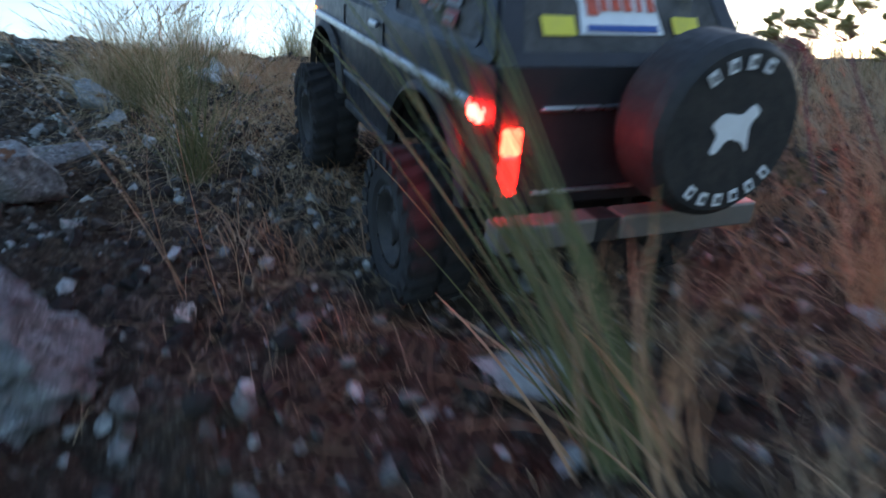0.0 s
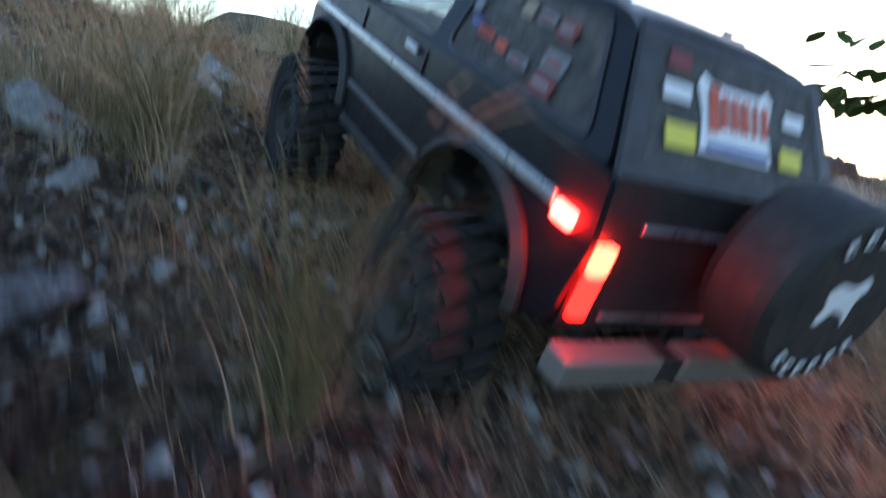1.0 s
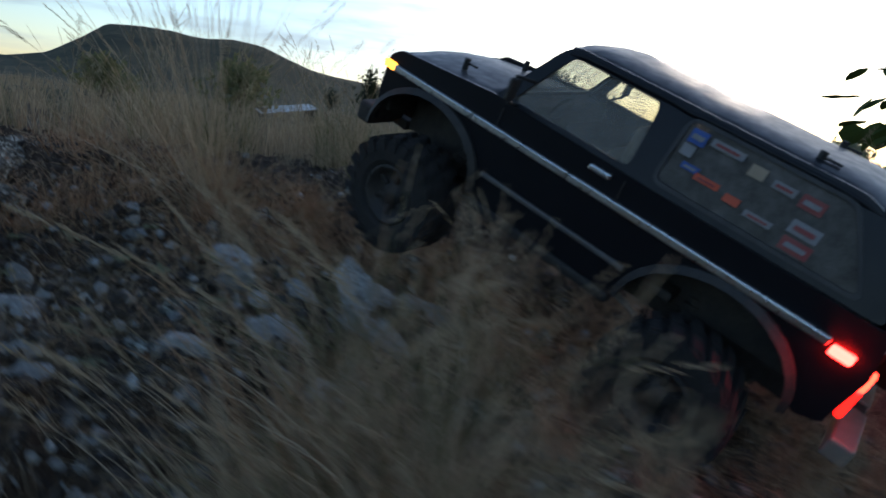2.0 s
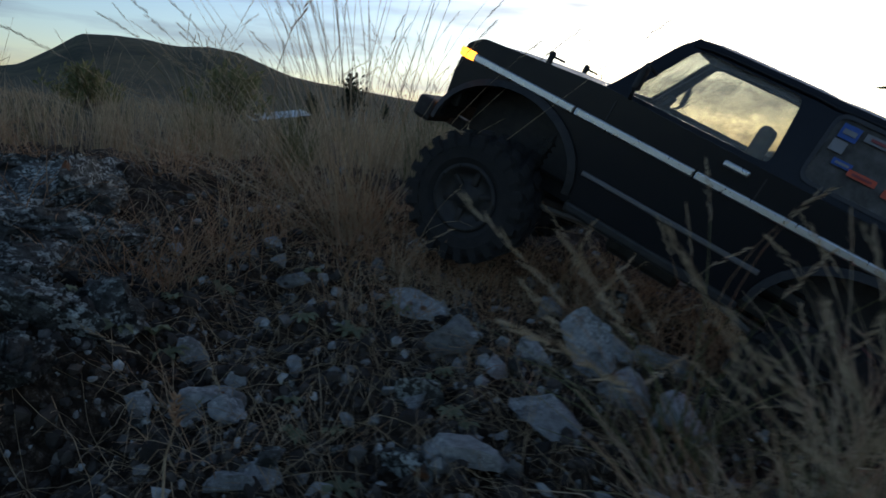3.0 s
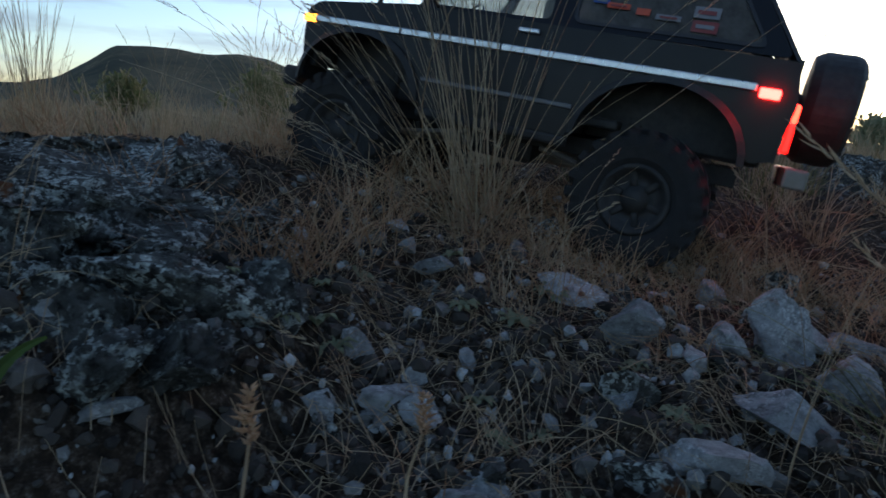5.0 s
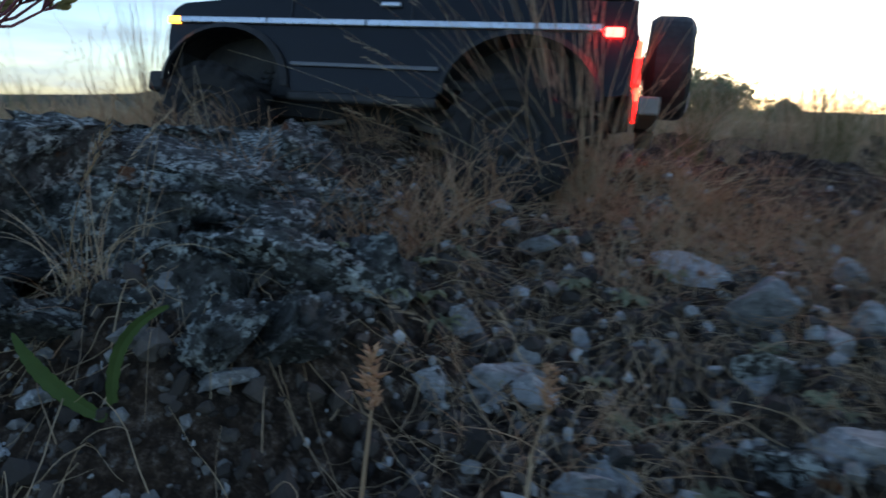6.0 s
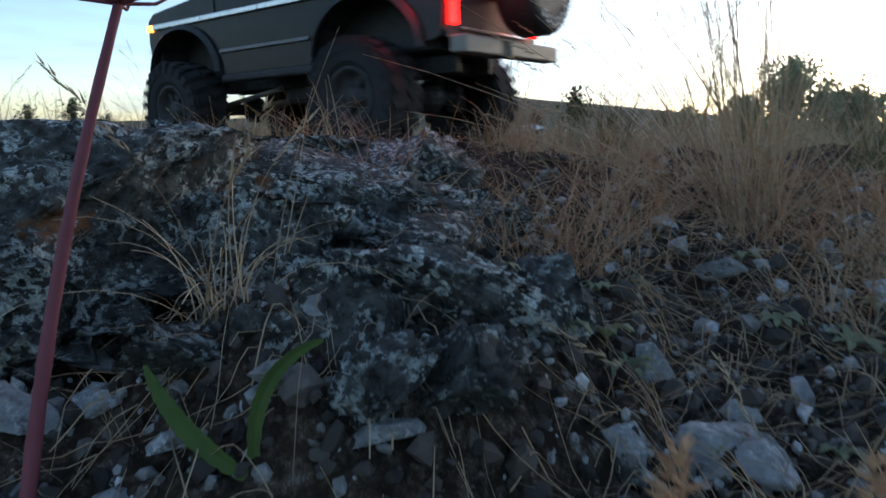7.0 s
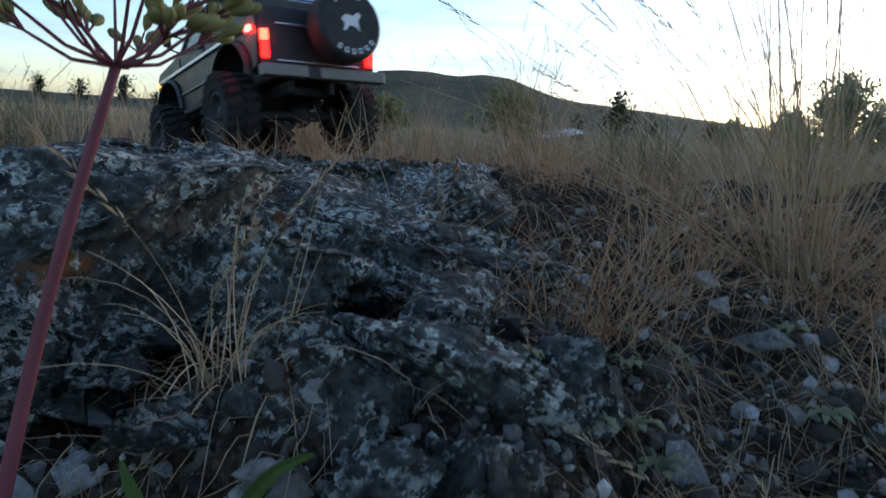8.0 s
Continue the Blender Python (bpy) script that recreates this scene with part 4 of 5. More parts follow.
chips("gravel", 15000, chip_material("mixed_gravel", (0.015, 0.014, 0.013), (0.11, 0.094, 0.078), (0.6, 0.62, 0.59)), 8, 0.0015, 0.009, "mixed grey and pale gravel over dark soil")
chips("fine_gravel", 9000, chip_material("fine_mixed_gravel", (0.013, 0.011, 0.01), (0.1, 0.088, 0.072), (0.58, 0.6, 0.58)), 9, 0.001, 0.005, "fine broken gravel over dark soil", (-0.32, 0.34, 0.1, 0.46))
chips("slope_gravel", 5000, chip_material("slope_gravel", (0.018, 0.015, 0.013), (0.055, 0.047, 0.041), (0.42, 0.42, 0.4)), 10, 0.002, 0.012, "broken reddish gravel over the slope", (0.6, 1.7, -0.65, 1.3))


# ---- plants ----
def stalks(rng, count, spread, length, lean, curl, width, steps=6, heading=None, droop=0.0):
    """Thin three-sided stalks that rise from one foot and arch over: vertices, faces and tips."""
    verts, faces, tips = [], [], []
    for i in range(count):
        az = rng.uniform(0, 6.283) if heading is None else radians(heading) + rng.normal() * 0.7
        r = spread * math.sqrt(rng.uniform())
        ba = rng.uniform(0, 6.283)
        p = np.array([r * math.cos(ba), r * math.sin(ba), -0.004])
        tilt = abs(rng.normal()) * lean
        ln = length * rng.uniform(0.45, 1.0)
        bend = curl * rng.uniform(0.3, 1.3)
        twist = rng.normal() * 0.35
        w = width * rng.uniform(0.6, 1.2)
        ring0 = None
        for k in range(steps + 1):
            q = k / steps
            d = np.array([math.sin(tilt) * math.cos(az), math.sin(tilt) * math.sin(az), math.cos(tilt)])
            side = np.array([-math.sin(az), math.cos(az), 0.0])
            up = np.cross(side, d)
            ww = w * (1 - 0.8 * q) + 0.00012
            base = len(verts)
            for a in (0, 2.1, 4.2):
                verts.append(p + ww * (math.cos(a) * side + math.sin(a) * up * 0.6))
            if ring0 is not None:
                for a in range(3):
                    b = (a + 1) % 3
                    faces.append((ring0 + a, ring0 + b, base + b, base + a))
            ring0 = base
            if k < steps:
                p = p + d * ln / steps
                tilt += bend / steps * (1 + droop * q * 3)
                az += twist / steps
        tips.append((p, d))
    return verts, faces, tips


def seed_head(rng, length, width, fill=14):
    """A loose spike of grain husks along +z."""
    verts, faces = [], []
    for i in range(fill):
        q = i / fill
        a = rng.uniform(0, 6.28)
        r = width * (0.35 + 0.65 * math.sin(math.pi * (0.15 + 0.8 * q))) * rng.uniform(0.3, 1.0)
        c = np.array([r * math.cos(a) * 0.6, r * math.sin(a) * 0.6, length * q])
        d = np.array([r * math.cos(a), r * math.sin(a), length * 0.1])
        s = np.cross(d, [0.3, 0.2, 1.0])
        s = s / (np.linalg.norm(s) + 1e-9) * width * 0.22
        u = np.cross(s, d)
        u = u / (np.linalg.norm(u) + 1e-9) * width * 0.18
        b = len(verts)
        verts += [c - d * 0.3, c + s, c + u, c - s, c - u, c + d]
        for k in range(4):
            n = 1 + (k + 1) % 4
            faces += [(b, b + 1 + k, b + n), (b + 5, b + n, b + 1 + k)]
    return verts, faces


HEADS = []
for _k in range(4):
    _v, _f = seed_head(np.random.RandomState(300 + _k), 0.028 + 0.006 * _k, 0.0018, 26)
    HEADS.append(mesh_of("seed_head", _v, _f, STRAW))


def grass_tuft(name, seed, count, spread, length, lean, curl, width, mat, heads=0, heading=None, droop=0.0, second=None):
    """A tuft: its blades, and a seed head on some of the stalks."""
    rng = np.random.RandomState(seed)
    v, f, tips = stalks(rng, count, spread, length, lean, curl, width, 7, heading, droop)
    ob = new(name)
    blades = tagged(new("foliage", mesh_of("foliage", v, f, mat)), kind="stuff")
    blades.parent = ob
    if second:
        m2, c2, l2 = second
        v, f, _ = stalks(rng, c2, spread * 1.6, l2, lean * 2.2, 1.1, width, 6)
        sk = tagged(new("leaf_skirt", mesh_of("leaf_skirt", v, f, m2)), kind="stuff")
        sk.parent = ob
    order = sorted(range(len(tips)), key=lambda i: -tips[i][0][2])[:heads]
    for i in order:
        p, d = tips[i]
        h = tagged(new("seed_head", HEADS[i % 4]), kind="stuff")
        h.parent = ob
        h.matrix_basis = Matrix.Translation(p) @ Vector(d).to_track_quat("Z", "Y").to_matrix().to_4x4()
    return ob


def stand(ob, x, y, turn=0.0, scale=1.0, lean=(0, 0)):
    ob.location = (x, y, at_ground(x, y) - 0.004)
    ob.rotation_euler = (radians(lean[0]), radians(lean[1]), radians(turn))
    ob.scale = (scale, scale, scale)
    return ob


def build_main_plants():
    # the tall bunch at the crest
    t = stand(grass_tuft("bunchgrass", 1, 64, 0.024, 0.38, 0.5, 0.3, 0.0006, STRAW, 40, None, 0.35, (RUSSET, 130, 0.11)), 0.011, 0.62, 40)
    tagged(t, "tall dry bunchgrass with thin seed stalks on the crest", "grass tuft")
    t = stand(grass_tuft("bunchgrass", 4, 40, 0.02, 0.42, 0.62, 0.3, 0.00065, STRAW, 34, 185, 0.25), 0.015, 0.615, 0)
    tagged(t, "dry bunchgrass stalks leaning out over the slope", "grass tuft")
    t = stand(grass_tuft("bunchgrass", 2, 60, 0.03, 0.42, 0.16, 0.2, 0.0011, STRAW, 10, None, 0.3, (STRAW, 80, 0.16)), -0.86, 1.32, 10)
    tagged(t, "tall pale bunchgrass beyond the ledge", "grass tuft")
    # leaning clump low on the slope
    t = stand(grass_tuft("reed_clump", 3, 46, 0.022, 0.33, 0.16, 0.15, 0.0016, OLIVE, 6, 150, 0.2, (RUSSET, 30, 0.15)), 1.125, -0.535, 0, 1.0, (4, -18))
    tagged(t, "leaning clump of tall olive and straw grass", "grass tuft")
    for k, (x, y, h, n, mat, label) in enumerate(((0.656, -0.23, 0.2, 120, OLIVE, "feathery olive green grass tuft"), (0.392, 0.05, 0.15, 120, OLIVE, "dense olive green grass tuft"),
                                                  (0.325, 0.2, 0.2, 90, OLIVE, "arching olive and straw grass tuft"), (0.27, 0.12, 0.17, 50, STRAW, "arching dry grass tuft"),
                                                  (1.3, -0.3, 0.25, 60, RUSSET, "tall russet dry grass tuft"), (1.22, -0.12, 0.22, 60, RUSSET, "russet dry grass tuft"),
                                                  (1.42, -0.05, 0.24, 60, RUSSET, "tall russet dry grass tuft"),
                                                  (0.36, 0.3, 0.17, 60, STRAW, "tangled dry grass tuft with curled stalks"), (0.42, 0.26, 0.15, 50, RUSSET, "tangled russet grass tuft"),
                                                  (0.17, 0.9, 0.2, 70, OLIVE, "olive and straw grass tuft"), (-0.12, 0.98, 0.2, 60, OLIVE, "olive and straw grass tuft"),
                                                  (-0.28, 1.1, 0.22, 70, STRAW, "pale dry grass tuft"), (0.12, 1.2, 0.22, 70, STRAW, "pale dry grass tuft"))):
        tuft = stand(grass_tuft("grass_tuft", 10 + k, n, 0.02, h, 0.32, 0.75, 0.00065, mat, 7, None, 0.4, (STRAW, 16, h * 0.6)), x, y, 37 * k)
        tagged(tuft, label, "grass tuft")
    # single stalks close to the lens
    for k, (x, y, h, turn, lean, mat) in enumerate(((0.82, -0.47, 0.24, 0, (5, -14), RUSSET), (0.84, -0.46, 0.2, 60, (0, -8), RUSSET), (0.152, 0.285, 0.185, 20, (4, -9), STRAW),
                                                    (0.205, 0.3, 0.2, 90, (0, 10), STRAW), (0.27, 0.34, 0.2, 140, (-6, 4), RUSSET), (0.06, 0.46, 0.15, 10, (3, 2), STRAW), (0.07, 0.455, 0.11, 100, (0, 0), STRAW),
                                                    (-0.085, 0.42, 0.12, 200, (0, 0), STRAW), (-0.07, 0.44, 0.14, 70, (0, 0), STRAW), (-0.2, 0.26, 0.11, 30, (0, -10), STRAW),
                                                    (-0.21, 0.29, 0.13, 330, (0, 10), STRAW), (0.24, 0.42, 0.2, 60, (0, 6), STRAW), (0.3, 0.4, 0.19, 10, (0, -6), RUSSET),
                                                    (-0.055, 0.305, 0.05, 0, (0, 4), STRAW), (-0.015, 0.3, 0.045, 50, (4, 0), STRAW))):
        ob = stand(grass_tuft("grass_stalk", 50 + k, 2 if k % 2 else 3, 0.004, h, 0.12, 0.5, 0.0004, mat, 2 if h > 0.14 else 1 if h < 0.06 else 0, None, 0.5), x, y, turn, 1.0, lean)
        tagged(ob, "thin dry grass stalk with a pale seed head", "grass stalk", "single stalks on the slope")
    # arching dry tufts among the stones below the crest
    rng = np.random.RandomState(71)
    for k in range(16):
        x, y = ((-0.11 + 0.2 * rng.uniform(), 0.5 + 0.17 * rng.uniform()) if k < 11 else (0.2 + 0.2 * rng.uniform(), 0.5 + 0.16 * rng.uniform()))
        dry = RUSSET if k % 3 == 0 else STRAW
        ob = stand(grass_tuft("dry_tuft", 120 + k, 14, 0.012, rng.uniform(0.08, 0.15), 0.75, 1.0, 0.00042, dry, 2, None, 0.5), x, y, 51 * k)
        tagged(ob, "sparse arching dry grass tuft among stones", "grass tuft", "dry tufts below the crest")
    ob = stand(grass_tuft("grass_tuft", 80, 34, 0.011, 0.085, 0.75, 0.9, 0.00038, STRAW, 3, None, 0.5, (RUSSET, 26, 0.035)), -0.213, 0.266, 20)
    tagged(ob, "small golden dry grass tuft among rocks", "grass tuft")


build_main_plants()


def build_umbel(x, y, top, size=1.0, seed=9, label="purple-stemmed umbel plant with green seed pods"):
    """A purple-stemmed plant with a head of green pods: its foot, and the top of its stem."""
    base, top = Vector((x, y, at_ground(x, y) - 0.006)), Vector(top)
    plant = new("umbel_plant")
    plant.location = base
    tagged(plant, label, "wild plant", "umbel plants")
    bm = bmesh.new()
    prev = None
    n = 14
    for i in range(n + 1):
        q = i / n
        c = (top - base) * q + Vector((-0.004, 0.0, 0.002)) * math.sin(math.pi * q) * 1.0
        r = (0.0024 if size < 1.5 else 0.0017) * (1 - 0.42 * q) * (1 + 0.05 * math.sin(i * 2.7))
        ring = [bm.verts.new(c + Vector((r * math.cos(a), r * math.sin(a), 0))) for a in (k * 6.2832 / 10 for k in range(10))]
        if prev:
            for k in range(10):
                bm.faces.new((prev[k], prev[(k + 1) % 10], ring[(k + 1) % 10], ring[k]))
        prev = ring
    bm.faces.new(prev)
    part("stem", bm, STEM, plant, "purple stem", True)
    rng = np.random.RandomState(seed)
    # one pod, eight-sided and pointed
    prof = [(0.0, 0.0), (0.35, 0.16), (0.65, 0.2), (0.9, 0.12), (1.0, 0.0)]
    pv = [(r * math.cos(a), r * math.sin(a), z) for z, r in prof for a in (k * 6.2832 / 8 for k in range(8))]
    pf = [(i * 8 + k, i * 8 + (k + 1) % 8, (i + 1) * 8 + (k + 1) % 8, (i + 1) * 8 + k) for i in range(4) for k in range(8)]
    pod = mesh_of("pod", [tuple(c * 0.0078 * size for c in q) for q in pv], pf, POD, True)
    for i in range(15):
        a = i * 2.399
        tilt = radians(22 + 60 * math.sqrt((i + 0.5) / 15))
        ln = (0.021 + 0.006 * rng.uniform()) * size
        d = Vector((math.sin(tilt) * math.cos(a), math.sin(tilt) * math.sin(a), math.cos(tilt)))
        root = top - base
        tip = root + d * ln + Vector((0, 0, 0.002))
        bm = bmesh.new()
        mid = root + d * ln * 0.5 - Vector((0, 0, 0.0015))
        rod(bm, root, mid, 0.0006, 6, 0.0005)
        rod(bm, mid, tip, 0.0005, 6, 0.0004)
        pods = []
        for j in range(9):
            b = rng.uniform(0, 6.28)
            t2 = rng.uniform(0.2, 1.1)
            e = (d + Vector((math.cos(b) * t2, math.sin(b) * t2, 0.35))).normalized()
            foot = tip + e * 0.006 * size
            rod(bm, tip, foot, 0.00028, 5)
            pods.append((foot, e))
        ray = part("ray", bm, STEM, plant)
        for foot, e in pods:
            ob = new("pod", pod)
            ob.parent = ray
            ob.matrix_basis = Matrix.Translation(foot) @ e.to_track_quat("Z", "Y").to_matrix().to_4x4() @ Matrix.Diagonal((1, 1, rng.uniform(0.8, 1.2), 1))


build_umbel(-0.226, 0.186, (-0.2105, 0.2235, -0.0735))
build_umbel(1.35, 0.07, (1.328, 0.098, -0.246), 1.7, 10, "umbel plant with a slender stem among dry grass")
build_umbel(1.43, 0.01, (1.362, 0.055, -0.24), 1.7, 11, "umbel plant with a slender arching stem among dry grass")
build_umbel(1.5, 0.12, (1.47, 0.14, -0.27), 1.5, 12, "umbel plant with a slender stem among dry grass")


def leaf_blade(name, points, width, mat, label, category):
    """A curved leaf with a fold along its middle and a toothed edge."""
    bm = bmesh.new()
    pts = [Vector(p) for p in points]
    n = 22
    prev = None
    for i in range(n + 1):
        q = i / n
        c = pts[0] * (1 - q) ** 2 + pts[1] * 2 * q * (1 - q) + pts[2] * q * q
        d = ((pts[1] - pts[0]) * (1 - q) + (pts[2] - pts[1]) * q).normalized()
        s = d.cross(Vector((0.5, -0.8, 0.1))).normalized()
        w = width * (math.sin(math.pi * min(1.0, 0.12 + 0.88 * q)) ** 0.7) * (1 + 0.22 * (i % 2)) + 0.0004
        nrm = s.cross(d) * w * 0.35
        ring = [bm.verts.new(c + s * w + nrm), bm.verts.new(c), bm.verts.new(c - s * w + nrm)]
        if prev:
            for k in range(2):
                bm.faces.new((prev[k], prev[k + 1], ring[k + 1], ring[k]))
        prev = ring
    ext = bmesh.ops.extrude_face_region(bm, geom=list(bm.faces))
    for v in ext["geom"]:
        if isinstance(v, bmesh.types.BMVert):
            v.co.z -= 0.0004
    me_ob = part(name, bm, mat)
    return tagged(me_ob, label, category)


def foxtail(x, y, top, lean):
    """A short stalk with one plump bristly head."""
    rng = np.random.RandomState(int(1000 * (x + 2)))
    z = at_ground(x, y)
    ob = new("foxtail")
    ob.location = (x, y, z)
    bm = bmesh.new()
    foot, mid, tip = Vector((0, 0, -0.004)), Vector((lean * 0.3, 0, (top - z) * 0.5)), Vector((lean, 0, top - z - 0.02))
    rod(bm, foot, mid, 0.0007, 6, 0.0006)
    rod(bm, mid, tip, 0.0006, 6, 0.0004)
    part("stalk", bm, STRAW, ob)
    v, f = seed_head(rng, 0.015, 0.0033, 60)
    head = new("seed_head", mesh_of("seed_head", v, f, RUSSET))
    tagged(head, kind="stuff").parent = ob
    head.location = tip
    tagged(ob, "short stalk with a plump tawny seed head", "grass stalk", "foxtails on the slope")


foxtail(-0.062, 0.16, -0.146, 0.004)
foxtail(-0.022, 0.212, -0.168, 0.006)

z0 = at_ground(-0.18, 0.213)
leaf_blade("green_leaf_blade", ((-0.168, 0.212, z0), (-0.19, 0.21, z0 + 0.01), (-0.203, 0.214, z0 + 0.028)), 0.0022, GREEN, "narrow toothed green leaf low among stones", "leaf")
leaf_blade("green_leaf_blade", ((-0.168, 0.216, z0 - 0.004), (-0.172, 0.218, z0 + 0.03), (-0.15, 0.226, z0 + 0.038)), 0.0016, GREEN, "narrow curved green leaf low among stones", "leaf")


def joined(name, protos, places, mat, label):
    """Copies of the tufts' meshes, turned, sized and joined into one."""
    allv, allf, base = [], [], 0
    shapes = []
    for v, f, _ in protos:
        shapes.append((np.array(v), np.array(f)))
    for k, (x, y, z, turn, s) in enumerate(places):
        v, f = shapes[k % len(shapes)]
        c, w = math.cos(turn), math.sin(turn)
        p = np.stack([v[:, 0] * c - v[:, 1] * w, v[:, 0] * w + v[:, 1] * c, v[:, 2]], -1) * s + (x, y, z)
        allv.append(p)
        allf.append(f + base)
        base += len(v)
    me = mesh_of(name, np.vstack(allv).tolist(), np.vstack(allf).tolist(), mat)
    tagged(new(name, me), label, "grass", kind="stuff")


def build_meadow():
    """Low tufts and stalks strewn over the slope and the plateau."""
    rng = np.random.RandomState(21)
    eye = np.array([r[1:3] for r in PATH])
    way = np.array([r[1:3] for r in DRIVE])

    def clear(x, y, of_eye, of_way):
        return np.min(np.hypot(eye[:, 0] - x, eye[:, 1] - y)) > of_eye and np.min(np.hypot(way[:, 0] - x, way[:, 1] - y)) > of_way

    # matted low grass, joined
    for name, mat, seed, count, label in (("low_russet_grass", RUSSET, 1, 520, "matted low russet dry grass"), ("low_straw_grass", STRAW, 2, 140, "matted low pale dry grass")):
        protos = [stalks(np.random.RandomState(200 + 10 * seed + k), 26, 0.022, 0.07, 0.95, 1.2, 0.0004, 5) for k in range(5)]
        places = []
        while len(places) < count:
            a = rng.uniform()
            x = np.interp(a, [0, 0.25, 0.55, 0.8, 1], [1.2, 0.6, 0.12, -0.05, -0.35]) + rng.normal() * 0.2
            y = np.interp(a, [0, 0.25, 0.55, 0.8, 1], [-0.3, 0.25, 0.5, 0.55, 0.6]) + rng.normal() * 0.17
            bare = (-0.27 < x < -0.09 and 0.18 < y < 0.36) or (-0.1 < x < 0.32 and 0.2 < y < 0.53) or (x < -0.2 and y < 0.45)
            if clear(x, y, 0.15, 0.0) and (not bare or rng.uniform() < 0.15) and fbm(np.array([x]), np.array([y]), 5.0, 2, 90)[0] > -0.17:
                places.append((x, y, at_ground(x, y) - 0.003, rng.uniform(0, 6.28), rng.uniform(0.5, 1.25)))
        while len(places) < count + (70 if mat is RUSSET else 15):
            x, y = 0.06 + rng.normal() * 0.16, 0.58 + rng.normal() * 0.11
            if clear(x, y, 0.15, 0.0) and y > 0.44:
                places.append((x, y, at_ground(x, y) - 0.003, rng.uniform(0, 6.28), rng.uniform(0.7, 1.3)))
        while len(places) < count + 230:
            x, y = rng.uniform(0.7, 1.9), rng.uniform(-0.1, 1.6)
            if clear(x, y, 0.3, 0.16):
                places.append((x, y, at_ground(x, y) - 0.003, rng.uniform(0, 6.28), rng.uniform(0.9, 2.0)))
        joined(name, protos, places, mat, label)
    # tall grass past the crest, joined
    protos = [stalks(np.random.RandomState(260 + k), 26, 0.035, 0.26, 0.25, 0.6, 0.0009, 5, None, 0.5) for k in range(5)]
    for name, mat, count, label in (("plateau_straw_grass", STRAW, 140, "tall pale dry grass beyond the crest"), ("plateau_olive_grass", OLIVE, 80, "tall olive grass beyond the crest")):
        places = []
        while len(places) < count:
            r, a = 1.25 + 3.5 * rng.uniform() ** 1.4, rng.uniform(-45, 70)
            x, y = -r * math.sin(radians(a)), r * math.cos(radians(a))
            if clear(x, y, 0.6, 0.3):
                places.append((x, y, at_ground(x, y) - 0.005, rng.uniform(0, 6.28), rng.uniform(0.3, 0.75)))
        joined(name, protos, places, mat, label)
    mid = [grass_tuft("grass_tuft", 210 + k, 40, 0.02, 0.14, 0.4, 0.8, 0.0006, (STRAW, OLIVE, STRAW, RUSSET)[k], 5, None, 0.4) for k in range(4)]
    tall = [grass_tuft("tall_grass_tuft", 220 + k, 34, 0.03, 0.27, 0.22, 0.5, 0.0007, (STRAW, OLIVE, STRAW)[k], 9, None, 0.5, (STRAW, 40, 0.12)) for k in range(3)]
    for ob in mid:
        tagged(ob, "dry arching grass tuft on the slope", "grass tuft", "grass tufts on the slope")
    for ob in tall:
        tagged(ob, "tall dry grass tuft with seed heads", "grass tuft", "tall tufts on the plateau")

    def put(ob, x, y, s, first):
        m = pose(x, y, at_ground(x, y) - 0.004, rng.normal() * 5, rng.normal() * 5, rng.uniform(0, 360))
        if first:
            ob.matrix_basis = m
            ob.scale = (s, s, s)
        else:
            copy_thing(ob, m).scale = (s, s, s)

    done = 0
    while done < 15:
        x, y = rng.uniform(0.2, 0.46), rng.uniform(-0.02, 0.32)
        if clear(x, y, 0.2, 0.22):
            put(mid[done % 4], x, y, rng.uniform(0.8, 1.4), done < 4)
            done += 1
    while done < 34:
        x, y = rng.uniform(0.18, 0.5), rng.uniform(-0.03, 0.15)
        if clear(x, y, 0.17, 0.2) and x - 0.07 > 0.78 * (y + 0.03) + 0.04:
            put(mid[done % 3], x, y, rng.uniform(0.7, 1.2), False)
            done += 1
    while done < 130:
        x, y = rng.uniform(-1.2, 1.9), rng.uniform(-0.5, 2.2)
        if clear(x, y, 0.33, 0.24) and 0.61 * x - 0.79 * y < 0.9 and not (x < 0.35 and y < 0.5):
            put(mid[done % 4], x, y, rng.uniform(0.6, 1.15), False)
            done += 1
    done = 0
    while done < 110:
        r, a = 1.1 + 4 * rng.uniform() ** 1.6, rng.uniform(-50, 75)
        x, y = -r * math.sin(radians(a)), r * math.cos(radians(a))
        if clear(x, y, 0.6, 0.34):
            put(tall[done % 3], x, y, rng.uniform(0.55, 1.15), done < 3)
            done += 1


build_meadow()


